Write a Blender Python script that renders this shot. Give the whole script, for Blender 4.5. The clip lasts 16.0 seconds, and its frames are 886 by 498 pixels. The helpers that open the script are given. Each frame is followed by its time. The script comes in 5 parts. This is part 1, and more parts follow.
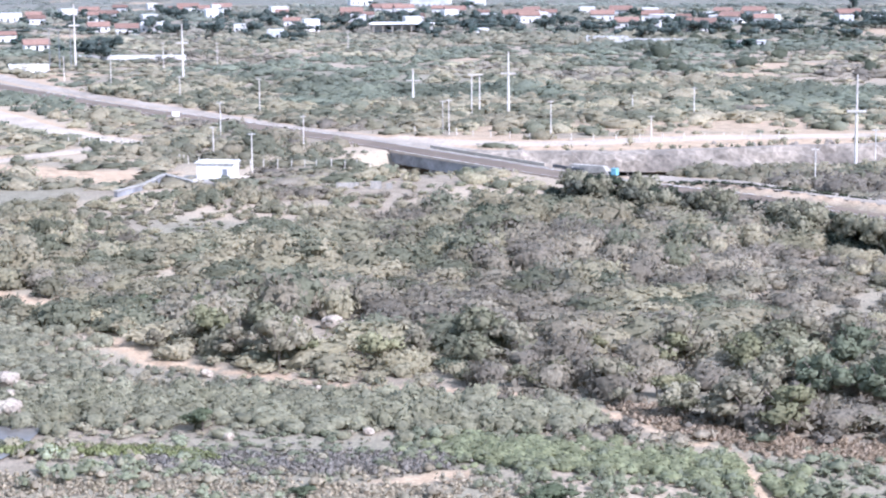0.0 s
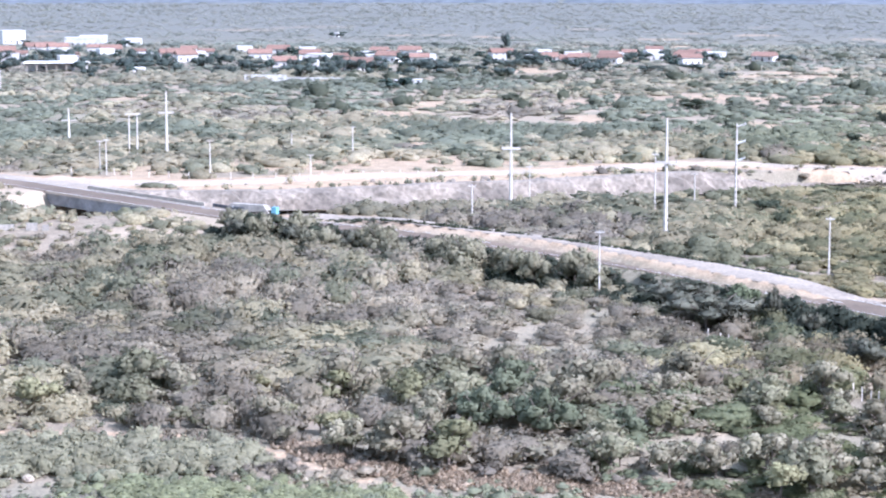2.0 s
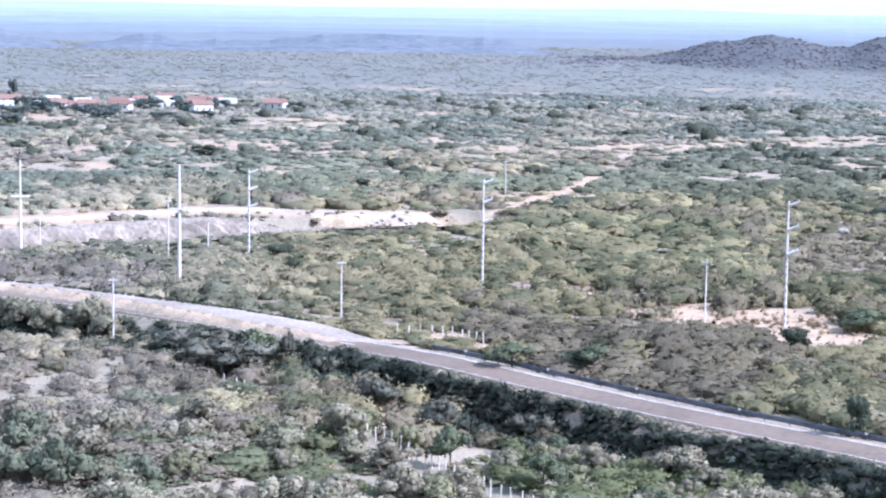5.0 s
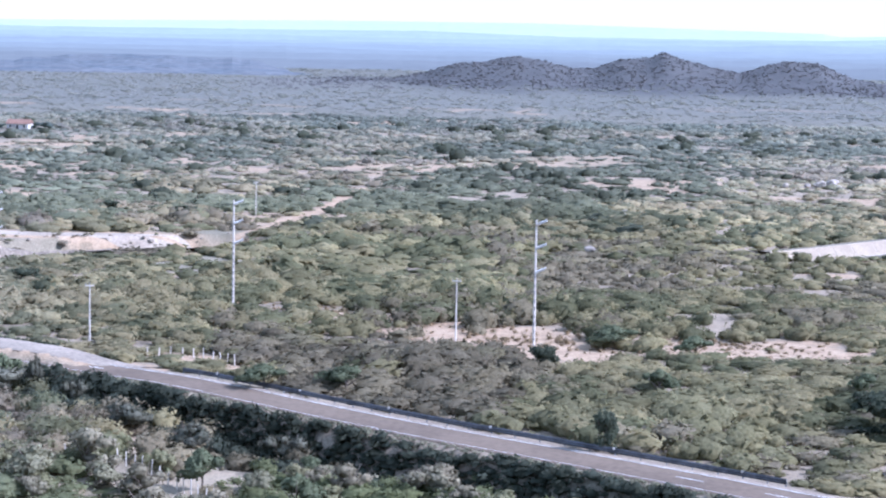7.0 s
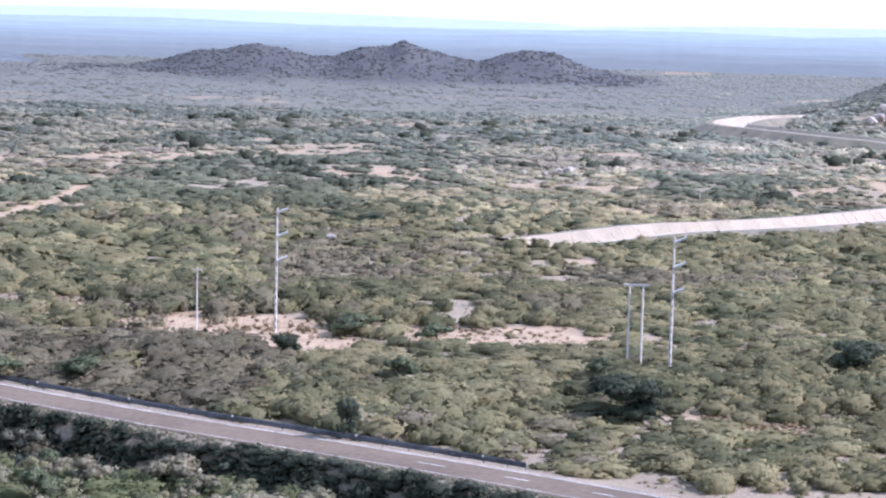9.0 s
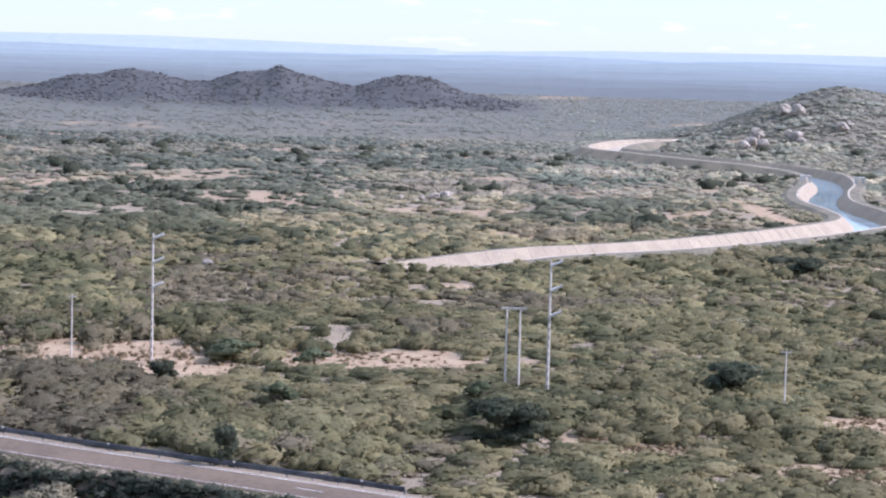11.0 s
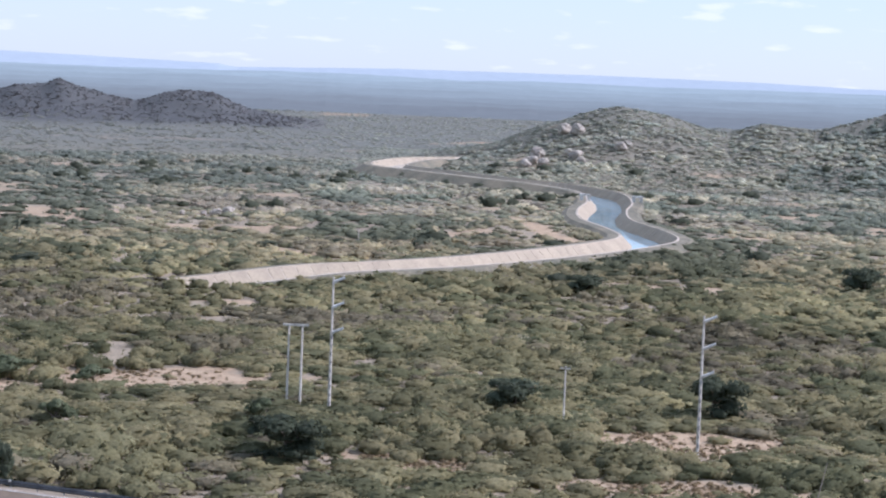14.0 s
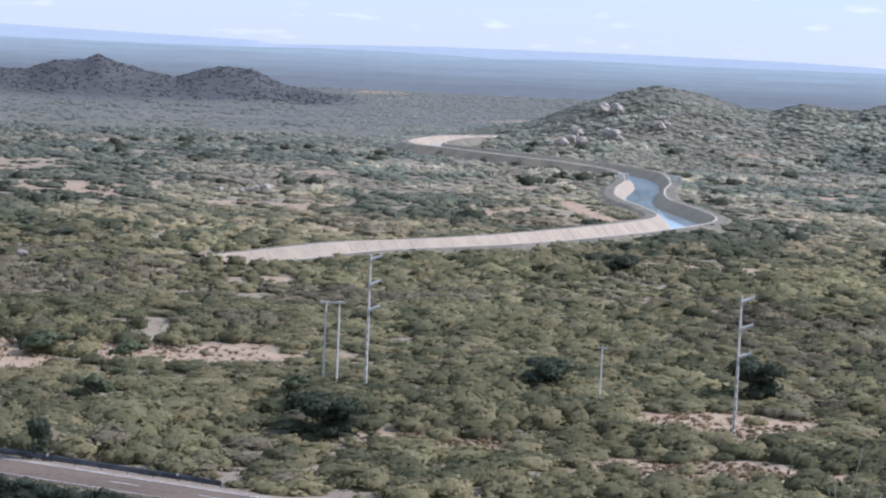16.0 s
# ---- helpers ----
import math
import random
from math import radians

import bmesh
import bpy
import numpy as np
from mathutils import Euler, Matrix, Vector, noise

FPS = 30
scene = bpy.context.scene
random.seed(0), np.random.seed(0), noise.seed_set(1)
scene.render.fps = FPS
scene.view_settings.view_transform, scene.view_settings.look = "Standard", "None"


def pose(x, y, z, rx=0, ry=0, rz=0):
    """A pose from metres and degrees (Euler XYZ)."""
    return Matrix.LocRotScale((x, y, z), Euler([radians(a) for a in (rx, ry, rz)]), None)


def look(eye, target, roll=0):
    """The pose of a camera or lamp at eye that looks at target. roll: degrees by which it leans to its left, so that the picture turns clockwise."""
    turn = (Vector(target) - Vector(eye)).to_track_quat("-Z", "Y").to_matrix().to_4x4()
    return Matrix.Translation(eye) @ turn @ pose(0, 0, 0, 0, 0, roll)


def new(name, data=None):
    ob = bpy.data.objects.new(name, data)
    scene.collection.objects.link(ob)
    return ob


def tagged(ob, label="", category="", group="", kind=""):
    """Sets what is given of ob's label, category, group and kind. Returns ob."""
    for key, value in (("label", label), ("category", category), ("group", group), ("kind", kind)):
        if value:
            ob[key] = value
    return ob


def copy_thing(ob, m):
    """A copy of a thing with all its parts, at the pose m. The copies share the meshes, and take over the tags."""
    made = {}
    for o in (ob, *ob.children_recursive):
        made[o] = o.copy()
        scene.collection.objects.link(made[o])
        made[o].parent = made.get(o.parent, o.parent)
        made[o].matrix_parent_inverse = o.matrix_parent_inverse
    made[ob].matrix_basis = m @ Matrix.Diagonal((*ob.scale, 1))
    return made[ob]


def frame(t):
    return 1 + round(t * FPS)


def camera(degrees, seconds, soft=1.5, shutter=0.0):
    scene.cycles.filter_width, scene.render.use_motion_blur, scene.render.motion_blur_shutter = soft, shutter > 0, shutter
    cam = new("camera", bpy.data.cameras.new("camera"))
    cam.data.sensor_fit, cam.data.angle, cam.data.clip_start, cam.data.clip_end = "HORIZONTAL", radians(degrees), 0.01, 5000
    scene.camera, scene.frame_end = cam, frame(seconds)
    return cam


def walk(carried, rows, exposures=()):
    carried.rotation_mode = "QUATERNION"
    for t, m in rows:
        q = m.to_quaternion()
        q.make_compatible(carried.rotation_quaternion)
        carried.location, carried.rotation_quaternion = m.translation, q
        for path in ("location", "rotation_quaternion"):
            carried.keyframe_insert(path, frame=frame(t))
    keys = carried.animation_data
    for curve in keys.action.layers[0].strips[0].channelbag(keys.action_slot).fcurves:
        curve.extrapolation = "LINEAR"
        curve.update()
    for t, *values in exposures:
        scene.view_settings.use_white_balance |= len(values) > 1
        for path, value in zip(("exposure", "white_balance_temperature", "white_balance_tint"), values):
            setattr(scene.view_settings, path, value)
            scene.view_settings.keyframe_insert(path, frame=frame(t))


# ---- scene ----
# ---- camera: stands on a hilltop and turns ----
EYE = 52.0
cam = camera(24.66, 16.0, soft=2.2)
TURNS = [  # seconds, heading (clockwise from +y), pitch, lean
    (0, -50.000, -9.242, -0.467),
    (0.5, -48.245, -9.374, -0.422),
    (1, -45.985, -9.379, -0.272),
    (1.5, -43.593, -8.843, 0.243),
    (2, -40.329, -8.182, 0.062),
    (2.5, -38.279, -8.513, 0.144),
    (3, -35.088, -8.274, 0.327),
    (3.5, -32.425, -8.134, 0.484),
    (4, -30.666, -7.507, 0.894),
    (4.5, -28.555, -7.335, 0.759),
    (4.7, -27.814, -7.070, 0.782),
    (6.8, -19.635, -6.182, 1.226),
    (7, -19.487, -6.065, 1.134),
    (7.5, -17.845, -6.201, 1.087),
    (8, -16.255, -6.094, 1.400),
    (8.5, -14.197, -6.134, 1.255),
    (9, -12.133, -6.240, 1.568),
    (11.3, -8.426, -5.433, 1.728),
    (11.5, -8.195, -5.585, 1.878),
    (12, -6.863, -5.264, 1.929),
    (12.5, -6.021, -5.515, 1.923),
    (13, -5.107, -5.114, 1.966),
    (13.5, -4.392, -4.966, 2.114),
    (14, -2.522, -4.776, 2.393),
    (14.5, -2.137, -5.100, 2.390),
    (15, -0.712, -4.882, 2.773),
    (15.5, -1.738, -5.135, 2.749),
    (16, -3.552, -5.435, 2.704),
]


def aim(h, p, lean):
    h, p = radians(h), radians(p)
    way = Vector((math.sin(h) * math.cos(p), math.cos(h) * math.cos(p), math.sin(p)))
    return look((0, 0, EYE), Vector((0, 0, EYE)) + way, lean)


walk(cam, [(t, aim(h, p, r)) for t, h, p, r in TURNS], exposures=[(0, 1.58, 5030, 25), (4.0, 1.83, 4900, 27), (7, 1.34, 4760, 28), (9, 1.31, 5080, 30), (11.5, 0.93, 5280, 29), (12.5, 0.87, 5350, 27), (16, 0.68, 5180, 24)])

# ---- daylight ----
SUN_AZ, SUN_EL = 81.0, 41.0
world = bpy.data.worlds.new("sky")
scene.world = world
world.use_nodes = True
wn, wl = world.node_tree.nodes, world.node_tree.links
wn.clear()
sky = wn.new("ShaderNodeTexSky")
sky.sky_type, sky.sun_disc = "NISHITA", False
sky.sun_elevation, sky.sun_rotation = radians(SUN_EL), radians(SUN_AZ)
sky.air_density, sky.dust_density, sky.altitude = 1.2, 0.3, 400
bg = wn.new("ShaderNodeBackground")
bg.inputs["Strength"].default_value = 0.116
coord = wn.new("ShaderNodeTexCoord")
squash = wn.new("ShaderNodeMapping")
squash.inputs["Scale"].default_value = (30, 30, 150)
puff = wn.new("ShaderNodeTexNoise")
puff.inputs["Scale"].default_value, puff.inputs["Detail"].default_value = 1.0, 6
cut = wn.new("ShaderNodeMapRange")
cut.inputs["From Min"].default_value, cut.inputs["From Max"].default_value = 0.6, 0.7
cut.inputs["To Max"].default_value = 0.5
blend = wn.new("ShaderNodeMixRGB")
blend.inputs["Color2"].default_value = (5.6, 5.5, 5.3, 1)
out = wn.new("ShaderNodeOutputWorld")
wl.new(coord.outputs["Generated"], squash.inputs["Vector"])
wl.new(squash.outputs["Vector"], puff.inputs["Vector"])
wl.new(puff.outputs["Fac"], cut.inputs["Value"])
wl.new(cut.outputs["Result"], blend.inputs["Fac"])
veil = wn.new("ShaderNodeMixRGB")  # thin haze evens out the sky
veil.inputs["Fac"].default_value, veil.inputs["Color2"].default_value = 0.75, (3.08, 3.65, 3.78, 1)
wl.new(sky.outputs["Color"], veil.inputs["Color1"])
wl.new(veil.outputs["Color"], blend.inputs["Color1"])
wl.new(blend.outputs["Color"], bg.inputs["Color"])
wl.new(bg.outputs["Background"], out.inputs["Surface"])

sun_data = bpy.data.lights.new("sun", "SUN")
sun_data.energy, sun_data.angle, sun_data.color = 3.45, radians(1.2), (1.0, 0.94, 0.85)
sun = new("sun", sun_data)
sun_way = Vector((math.sin(radians(SUN_AZ)) * math.cos(radians(SUN_EL)), math.cos(radians(SUN_AZ)) * math.cos(radians(SUN_EL)), math.sin(radians(SUN_EL))))
sun.matrix_world = look(Vector((0, 0, 400)) + sun_way * 300, (0, 0, 400))


# ---- materials ----
def material(name, colour, rough=0.9, metal=0.0, vary=0.25, scale=1.0, fine=6.0, bump=0.0, tint=None, attribute="", leaf=0.0, glow=0.0, per_thing=0.0, spec=0.3):
    """Colour broken up at two scales, with relief; attribute multiplies in a colour stored on the mesh."""
    m = bpy.data.materials.new(name)
    m.use_nodes = True
    n, l = m.node_tree.nodes, m.node_tree.links
    b = n["Principled BSDF"]
    b.inputs["Roughness"].default_value, b.inputs["Metallic"].default_value = rough, metal
    b.inputs["Specular IOR Level"].default_value = spec
    geo = n.new("ShaderNodeNewGeometry")
    big, small = n.new("ShaderNodeTexNoise"), n.new("ShaderNodeTexNoise")
    big.inputs["Scale"].default_value, big.inputs["Detail"].default_value = scale, 4
    small.inputs["Scale"].default_value, small.inputs["Detail"].default_value = scale * fine, 5
    for x in (big, small):
        l.new(geo.outputs["Position"], x.inputs["Vector"])
    ramp = n.new("ShaderNodeMixRGB")
    ramp.inputs["Color1"].default_value = (*colour, 1)
    ramp.inputs["Color2"].default_value = (*(tint or [c * 0.55 for c in colour]), 1)
    step = n.new("ShaderNodeMapRange")
    step.inputs["From Min"].default_value, step.inputs["From Max"].default_value = 0.4, 0.65
    l.new(big.outputs["Fac"], step.inputs["Value"])
    l.new(step.outputs["Result"], ramp.inputs["Fac"])
    grain = n.new("ShaderNodeMapRange")
    grain.inputs["From Min"].default_value, grain.inputs["From Max"].default_value = 0.3, 0.7
    grain.inputs["To Min"].default_value, grain.inputs["To Max"].default_value = 1 - vary, 1 + vary
    l.new(small.outputs["Fac"], grain.inputs["Value"])
    mul = n.new("ShaderNodeMixRGB")
    mul.blend_type, mul.inputs["Fac"].default_value = "MULTIPLY", 1
    l.new(ramp.outputs["Color"], mul.inputs["Color1"])
    l.new(grain.outputs["Result"], mul.inputs["Color2"])
    last = mul.outputs["Color"]
    if attribute:
        a = n.new("ShaderNodeAttribute")
        a.attribute_name = attribute
        mul2 = n.new("ShaderNodeMixRGB")
        mul2.blend_type, mul2.inputs["Fac"].default_value = "MULTIPLY", 1
        l.new(last, mul2.inputs["Color1"])
        l.new(a.outputs["Color"], mul2.inputs["Color2"])
        last = mul2.outputs["Color"]
    if per_thing:
        info = n.new("ShaderNodeObjectInfo")
        r = n.new("ShaderNodeMapRange")
        r.inputs["To Min"].default_value, r.inputs["To Max"].default_value = 1 - per_thing, 1 + per_thing
        l.new(info.outputs["Random"], r.inputs["Value"])
        mul3 = n.new("ShaderNodeMixRGB")
        mul3.blend_type, mul3.inputs["Fac"].default_value = "MULTIPLY", 1
        l.new(last, mul3.inputs["Color1"])
        l.new(r.outputs["Result"], mul3.inputs["Color2"])
        last = mul3.outputs["Color"]
    l.new(last, b.inputs["Base Color"])
    if glow:
        l.new(last, b.inputs["Emission Color"])
        b.inputs["Emission Strength"].default_value = glow
    if bump:
        bp = n.new("ShaderNodeBump")
        bp.inputs["Strength"].default_value, bp.inputs["Distance"].default_value = min(1, bump), bump
        l.new(small.outputs["Fac"], bp.inputs["Height"])
        l.new(bp.outputs["Normal"], b.inputs["Normal"])
    if leaf:
        tr = n.new("ShaderNodeBsdfTranslucent")
        mix = n.new("ShaderNodeMixShader")
        mix.inputs["Fac"].default_value = leaf
        l.new(last, tr.inputs["Color"])
        l.new(b.outputs["BSDF"], mix.inputs[1])
        l.new(tr.outputs["BSDF"], mix.inputs[2])
        l.new(mix.outputs["Shader"], n["Material Output"].inputs["Surface"])
    return m


M_LEAF = material("scrub_leaves", (1, 1, 1), 0.9, vary=0.3, scale=0.3, fine=8, tint=(0.86, 0.85, 0.8), attribute="tint", leaf=0.55, spec=0.05)
M_BARK = material("bark", (0.2, 0.16, 0.12), 0.95, scale=3, bump=0.1)
M_ASPHALT = material("asphalt", (0.165, 0.126, 0.09), 0.85, scale=0.06, fine=20, vary=0.15, tint=(0.125, 0.096, 0.07), spec=0.06)
M_LINE = material("road_paint", (0.68, 0.67, 0.62), 0.8, scale=0.5, vary=0.25)
M_SHOULDER = material("gravel", (0.31, 0.25, 0.185), 0.95, scale=0.12, fine=12, vary=0.25, tint=(0.23, 0.187, 0.14))
M_CONC = material("concrete", (0.46, 0.385, 0.295), 0.85, scale=0.3, fine=9, vary=0.16, tint=(0.38, 0.315, 0.24))
M_BERM = material("canal_berm", (0.2, 0.168, 0.112), 0.95, scale=0.08, fine=12, vary=0.3, tint=(0.125, 0.115, 0.078))
M_PANEL = material("canal_panel", (0.36, 0.29, 0.2), 0.85, scale=0.2, fine=9, vary=0.14, tint=(0.315, 0.253, 0.178), per_thing=0.06)
M_POLE = material("pole_concrete", (0.62, 0.56, 0.475), 0.8, scale=0.5, fine=6, vary=0.12, tint=(0.52, 0.465, 0.395))
M_PALE = material("old_whitewash", (0.31, 0.28, 0.23), 0.9, scale=0.3, fine=5, vary=0.25, tint=(0.22, 0.2, 0.165))
# base darkened so the girders' shaded face is in the colour
M_DARKCONC = material("bridge_concrete", (0.27, 0.265, 0.26), 0.85, scale=0.2, fine=9, vary=0.2)
M_METAL = material("galvanised_steel", (0.32, 0.33, 0.34), 0.5, 0.7, scale=1, vary=0.15)
M_WHITE = material("whitewash", (0.64, 0.62, 0.57), 0.85, scale=0.4, vary=0.15, tint=(0.5, 0.46, 0.4), per_thing=0.12)
M_TILE = material("clay_tiles", (0.2, 0.122, 0.085), 0.9, scale=0.7, vary=0.3, tint=(0.16, 0.09, 0.065), per_thing=0.25)
M_DARK = material("dark_opening", (0.04, 0.04, 0.045), 0.6, scale=1, vary=0.2)
M_ROCK = material("pale_granite", (0.36, 0.295, 0.21), 0.95, scale=0.35, fine=7, vary=0.4, tint=(0.24, 0.2, 0.155), bump=0.3)
M_GRANITE = material("sunlit_granite", (0.43, 0.37, 0.29), 0.95, scale=0.25, fine=6, vary=0.35, tint=(0.25, 0.215, 0.18))
M_CUTROCK = material("cut_rock", (0.25, 0.207, 0.155), 0.95, scale=0.12, fine=8, vary=0.4, tint=(0.14, 0.117, 0.09), bump=0.4)
# base paled to put part of the sky's reflection into the colour
M_WATER = material("canal_water", (0.32, 0.43, 0.47), 0.05, scale=0.1, vary=0.1, spec=0.5)
M_BLUE = material("blue_paint", (0.2, 0.42, 0.5), 0.7, scale=0.5, vary=0.15)

# ---- the lie of the land ----
ROAD = [(-900, 372), (-760, 340), (-660, 322), (-585, 309), (-500, 299), (-440, 296), (-388, 293), (-335, 287.5), (-288, 283), (-228, 286), (-182, 279), (-150, 270), (-133, 265), (-110, 254.5), (-90, 246), (-68, 238), (-47, 230), (-30, 223), (20, 201), (90, 168), (180, 130)]
TRACK = [(-126, 147), (-132.8, 152.6), (-135.4, 154.6), (-139.2, 156.5), (-145.3, 156.3), (-150.4, 156.4), (-157.1, 157.8), (-162.7, 158), (-169.9, 159), (-181.2, 149.8), (-189.9, 144.6), (-198.9, 141), (-206, 137), (-217.5, 133.2), (-232.9, 137.4), (-255, 142), (-280, 139), (-330, 150)]
DIRT_ROAD = [(-385, 306), (-368, 309), (-349, 322), (-331, 357), (-311, 386), (-300, 408), (-288, 441), (-256, 458), (-228, 462)]
GRAVEL_LANE = [(-700, 350), (-627, 331), (-571, 320), (-490, 310), (-425, 304), (-378, 302), (-330, 300), (-290, 298), (-255, 295.5), (-230, 294), (-209.6, 290.6), (-186.2, 284.6), (-171.3, 279.5), (-158, 277), (-146, 275)]
CUT = [(-341, 272), (-336, 284), (-318, 300), (-303, 318), (-288, 347), (-271, 378), (-258, 408), (-243, 437), (-222, 455)]
CANAL = [(-84, 494), (-62, 517), (-22, 560), (10, 612), (33, 660), (39.5, 690), (36, 725), (27.5, 775), (28, 830), (33, 890), (30, 945), (8, 985), (-22, 1015), (-56, 1062), (-78, 1098), (-80, 1150), (-68, 1215), (-40, 1250)]
HILL2_AZ = [-24.4, -23.2, -21.8, -21, -20.1, -19.3, -18.4, -17.6, -16.8, -16.1, -15.4, -14.6, -13.8, -13.4, -13, -12, -11.3, -10.6, -10, -9.2, -8.2, -6.5, -4.5]
HILL2_UP = [0, 2, 4, 4.5, 10, 19.5, 23.5, 30, 27, 19, 18.5, 30, 30.5, 37, 32, 23, 17.5, 27, 30, 28.5, 13, 4, 0]
HILL_LANES = [[(-600, 282), (-560, 272), (-501, 263), (-449, 252), (-409, 250)], [(-409, 250), (-405, 226), (-404, 205), (-412, 180)], [(38, 700), (60, 715), (85, 735), (110, 735), (150, 740)], [(-8, 790), (2, 740), (6, 700), (20, 680)], [(-215, 430), (-236, 560), (-255, 640)]]
BARE = [  # x, y, half-length, half-width, turn in degrees, strength
    (-382, 207, 26, 9, 25, 0.95), (-366, 212, 24, 11, 50, 0.95), (-264, 141, 16, 6, 10, 0.95), (-152.5, 125, 10, 2.6, 68, 0.9), (-345, 385, 50, 22, 45, 0.7),
    (-300, 368, 62, 13, 55, 0.92), (-325, 322, 42, 13, 45, 0.9), (-272, 345, 55, 12, 50, 0.7), (-258, 395, 60, 9, 57, 0.9), (-106, 331, 32, 16, -25, 0.9), (-64, 338, 28, 13, 20, 0.88), (26, 298, 22, 12, 0, 0.9), (18, 262, 18, 7, 0, 0.8),
    (-18, 272, 12, 5, -25, 0.75), (-68, 456, 10, 5, 0, 0.9), (-140, 287, 14, 5, -20, 0.9), (-210, 366, 50, 10, 45, 0.55), (-175, 385, 30, 16, 30, 0.6),
    (-143, 345, 14, 8, 0, 0.7), (-230, 530, 60, 20, 60, 0.55), (-420, 640, 80, 30, 50, 0.5),
    (-60, 1670, 60, 14, 70, 0.9), (-75, 1168, 30, 8, 20, 0.8), (95, 775, 28, 6, 30, 0.8), (-248, 2480, 60, 30, 60, 0.8), (-20, 700, 20, 8, 60, 0.7), (-30, 560, 18, 5, 45, 0.8),
    (-260, 780, 120, 30, 60, 0.5), (100, 560, 30, 20, 0, 0.4), (70, 640, 30, 14, 0, 0.5)]


def smooth(a, lo, hi):
    a = np.clip((a - lo) / (hi - lo), 0, 1)
    return a * a * (3 - 2 * a)


def curve_through(pts, step):
    """A smooth line through the points, in steps of about that length."""
    p = [np.array(q, float) for q in pts]
    p = [2 * p[0] - p[1]] + p + [2 * p[-1] - p[-2]]
    res = []
    for i in range(1, len(p) - 2):
        n = max(1, int(np.linalg.norm(p[i + 1] - p[i]) / step))
        for k in range(n):
            u = k / n
            res.append(0.5 * (2 * p[i] + (p[i + 1] - p[i - 1]) * u + (2 * p[i - 1] - 5 * p[i] + 4 * p[i + 1] - p[i + 2]) * u * u + (3 * p[i] - p[i - 1] - 3 * p[i + 1] + p[i + 2]) * u ** 3))
    res.append(p[-2])
    return np.array(res)


def along(x, y, line):
    """Distance from a line, and the side on which the camera's hill lies counts as positive."""
    best, side = np.full(np.shape(x), 1e9), np.zeros(np.shape(x))
    for (ax, ay), (bx, by) in zip(line[:-1], line[1:]):
        dx, dy = bx - ax, by - ay
        u = np.clip(((x - ax) * dx + (y - ay) * dy) / (dx * dx + dy * dy), 0, 1)
        d = np.hypot(x - ax - u * dx, y - ay - u * dy)
        s = dx * (y - ay) - dy * (x - ax)
        near = d < best
        best, side = np.where(near, d, best), np.where(near, s, side)
    return best, np.where(side < 0, 1.0, -1.0)


LATTICE = np.random.RandomState(4).rand(256, 256)


def drift(x, y, size):
    """Smooth noise from 0 to 1 with features of about that size."""
    u, v = x / size + 1000, y / size + 1000
    i, j = np.floor(u).astype(int), np.floor(v).astype(int)
    a, b = u - i, v - j
    a, b = a * a * (3 - 2 * a), b * b * (3 - 2 * b)
    g = lambda p, q: LATTICE[p % 256, q % 256]
    return (g(i, j) * (1 - a) + g(i + 1, j) * a) * (1 - b) + (g(i, j + 1) * (1 - a) + g(i + 1, j + 1) * a) * b


ROAD_LINE = curve_through(ROAD, 25)
CUT_LINE = curve_through(CUT, 16)
LANE_BANK = GRAVEL_LANE
CANAL_LINE = curve_through(CANAL, 16)
CANAL_FINE = curve_through(CANAL, 5)
RIDGE_AZ = [-5, -3.3, -2.7, -1.1, 0.1, 1.2, 2.3, 3.5, 4.8, 5.4, 6.3, 7.7, 9.6, 10.6, 11.4, 14, 18, 24]
RIDGE_UP = [0, 1, 4, 12.5, 24, 32.5, 37, 34, 27, 26.5, 33, 31, 40, 50, 49, 46, 30, 0]


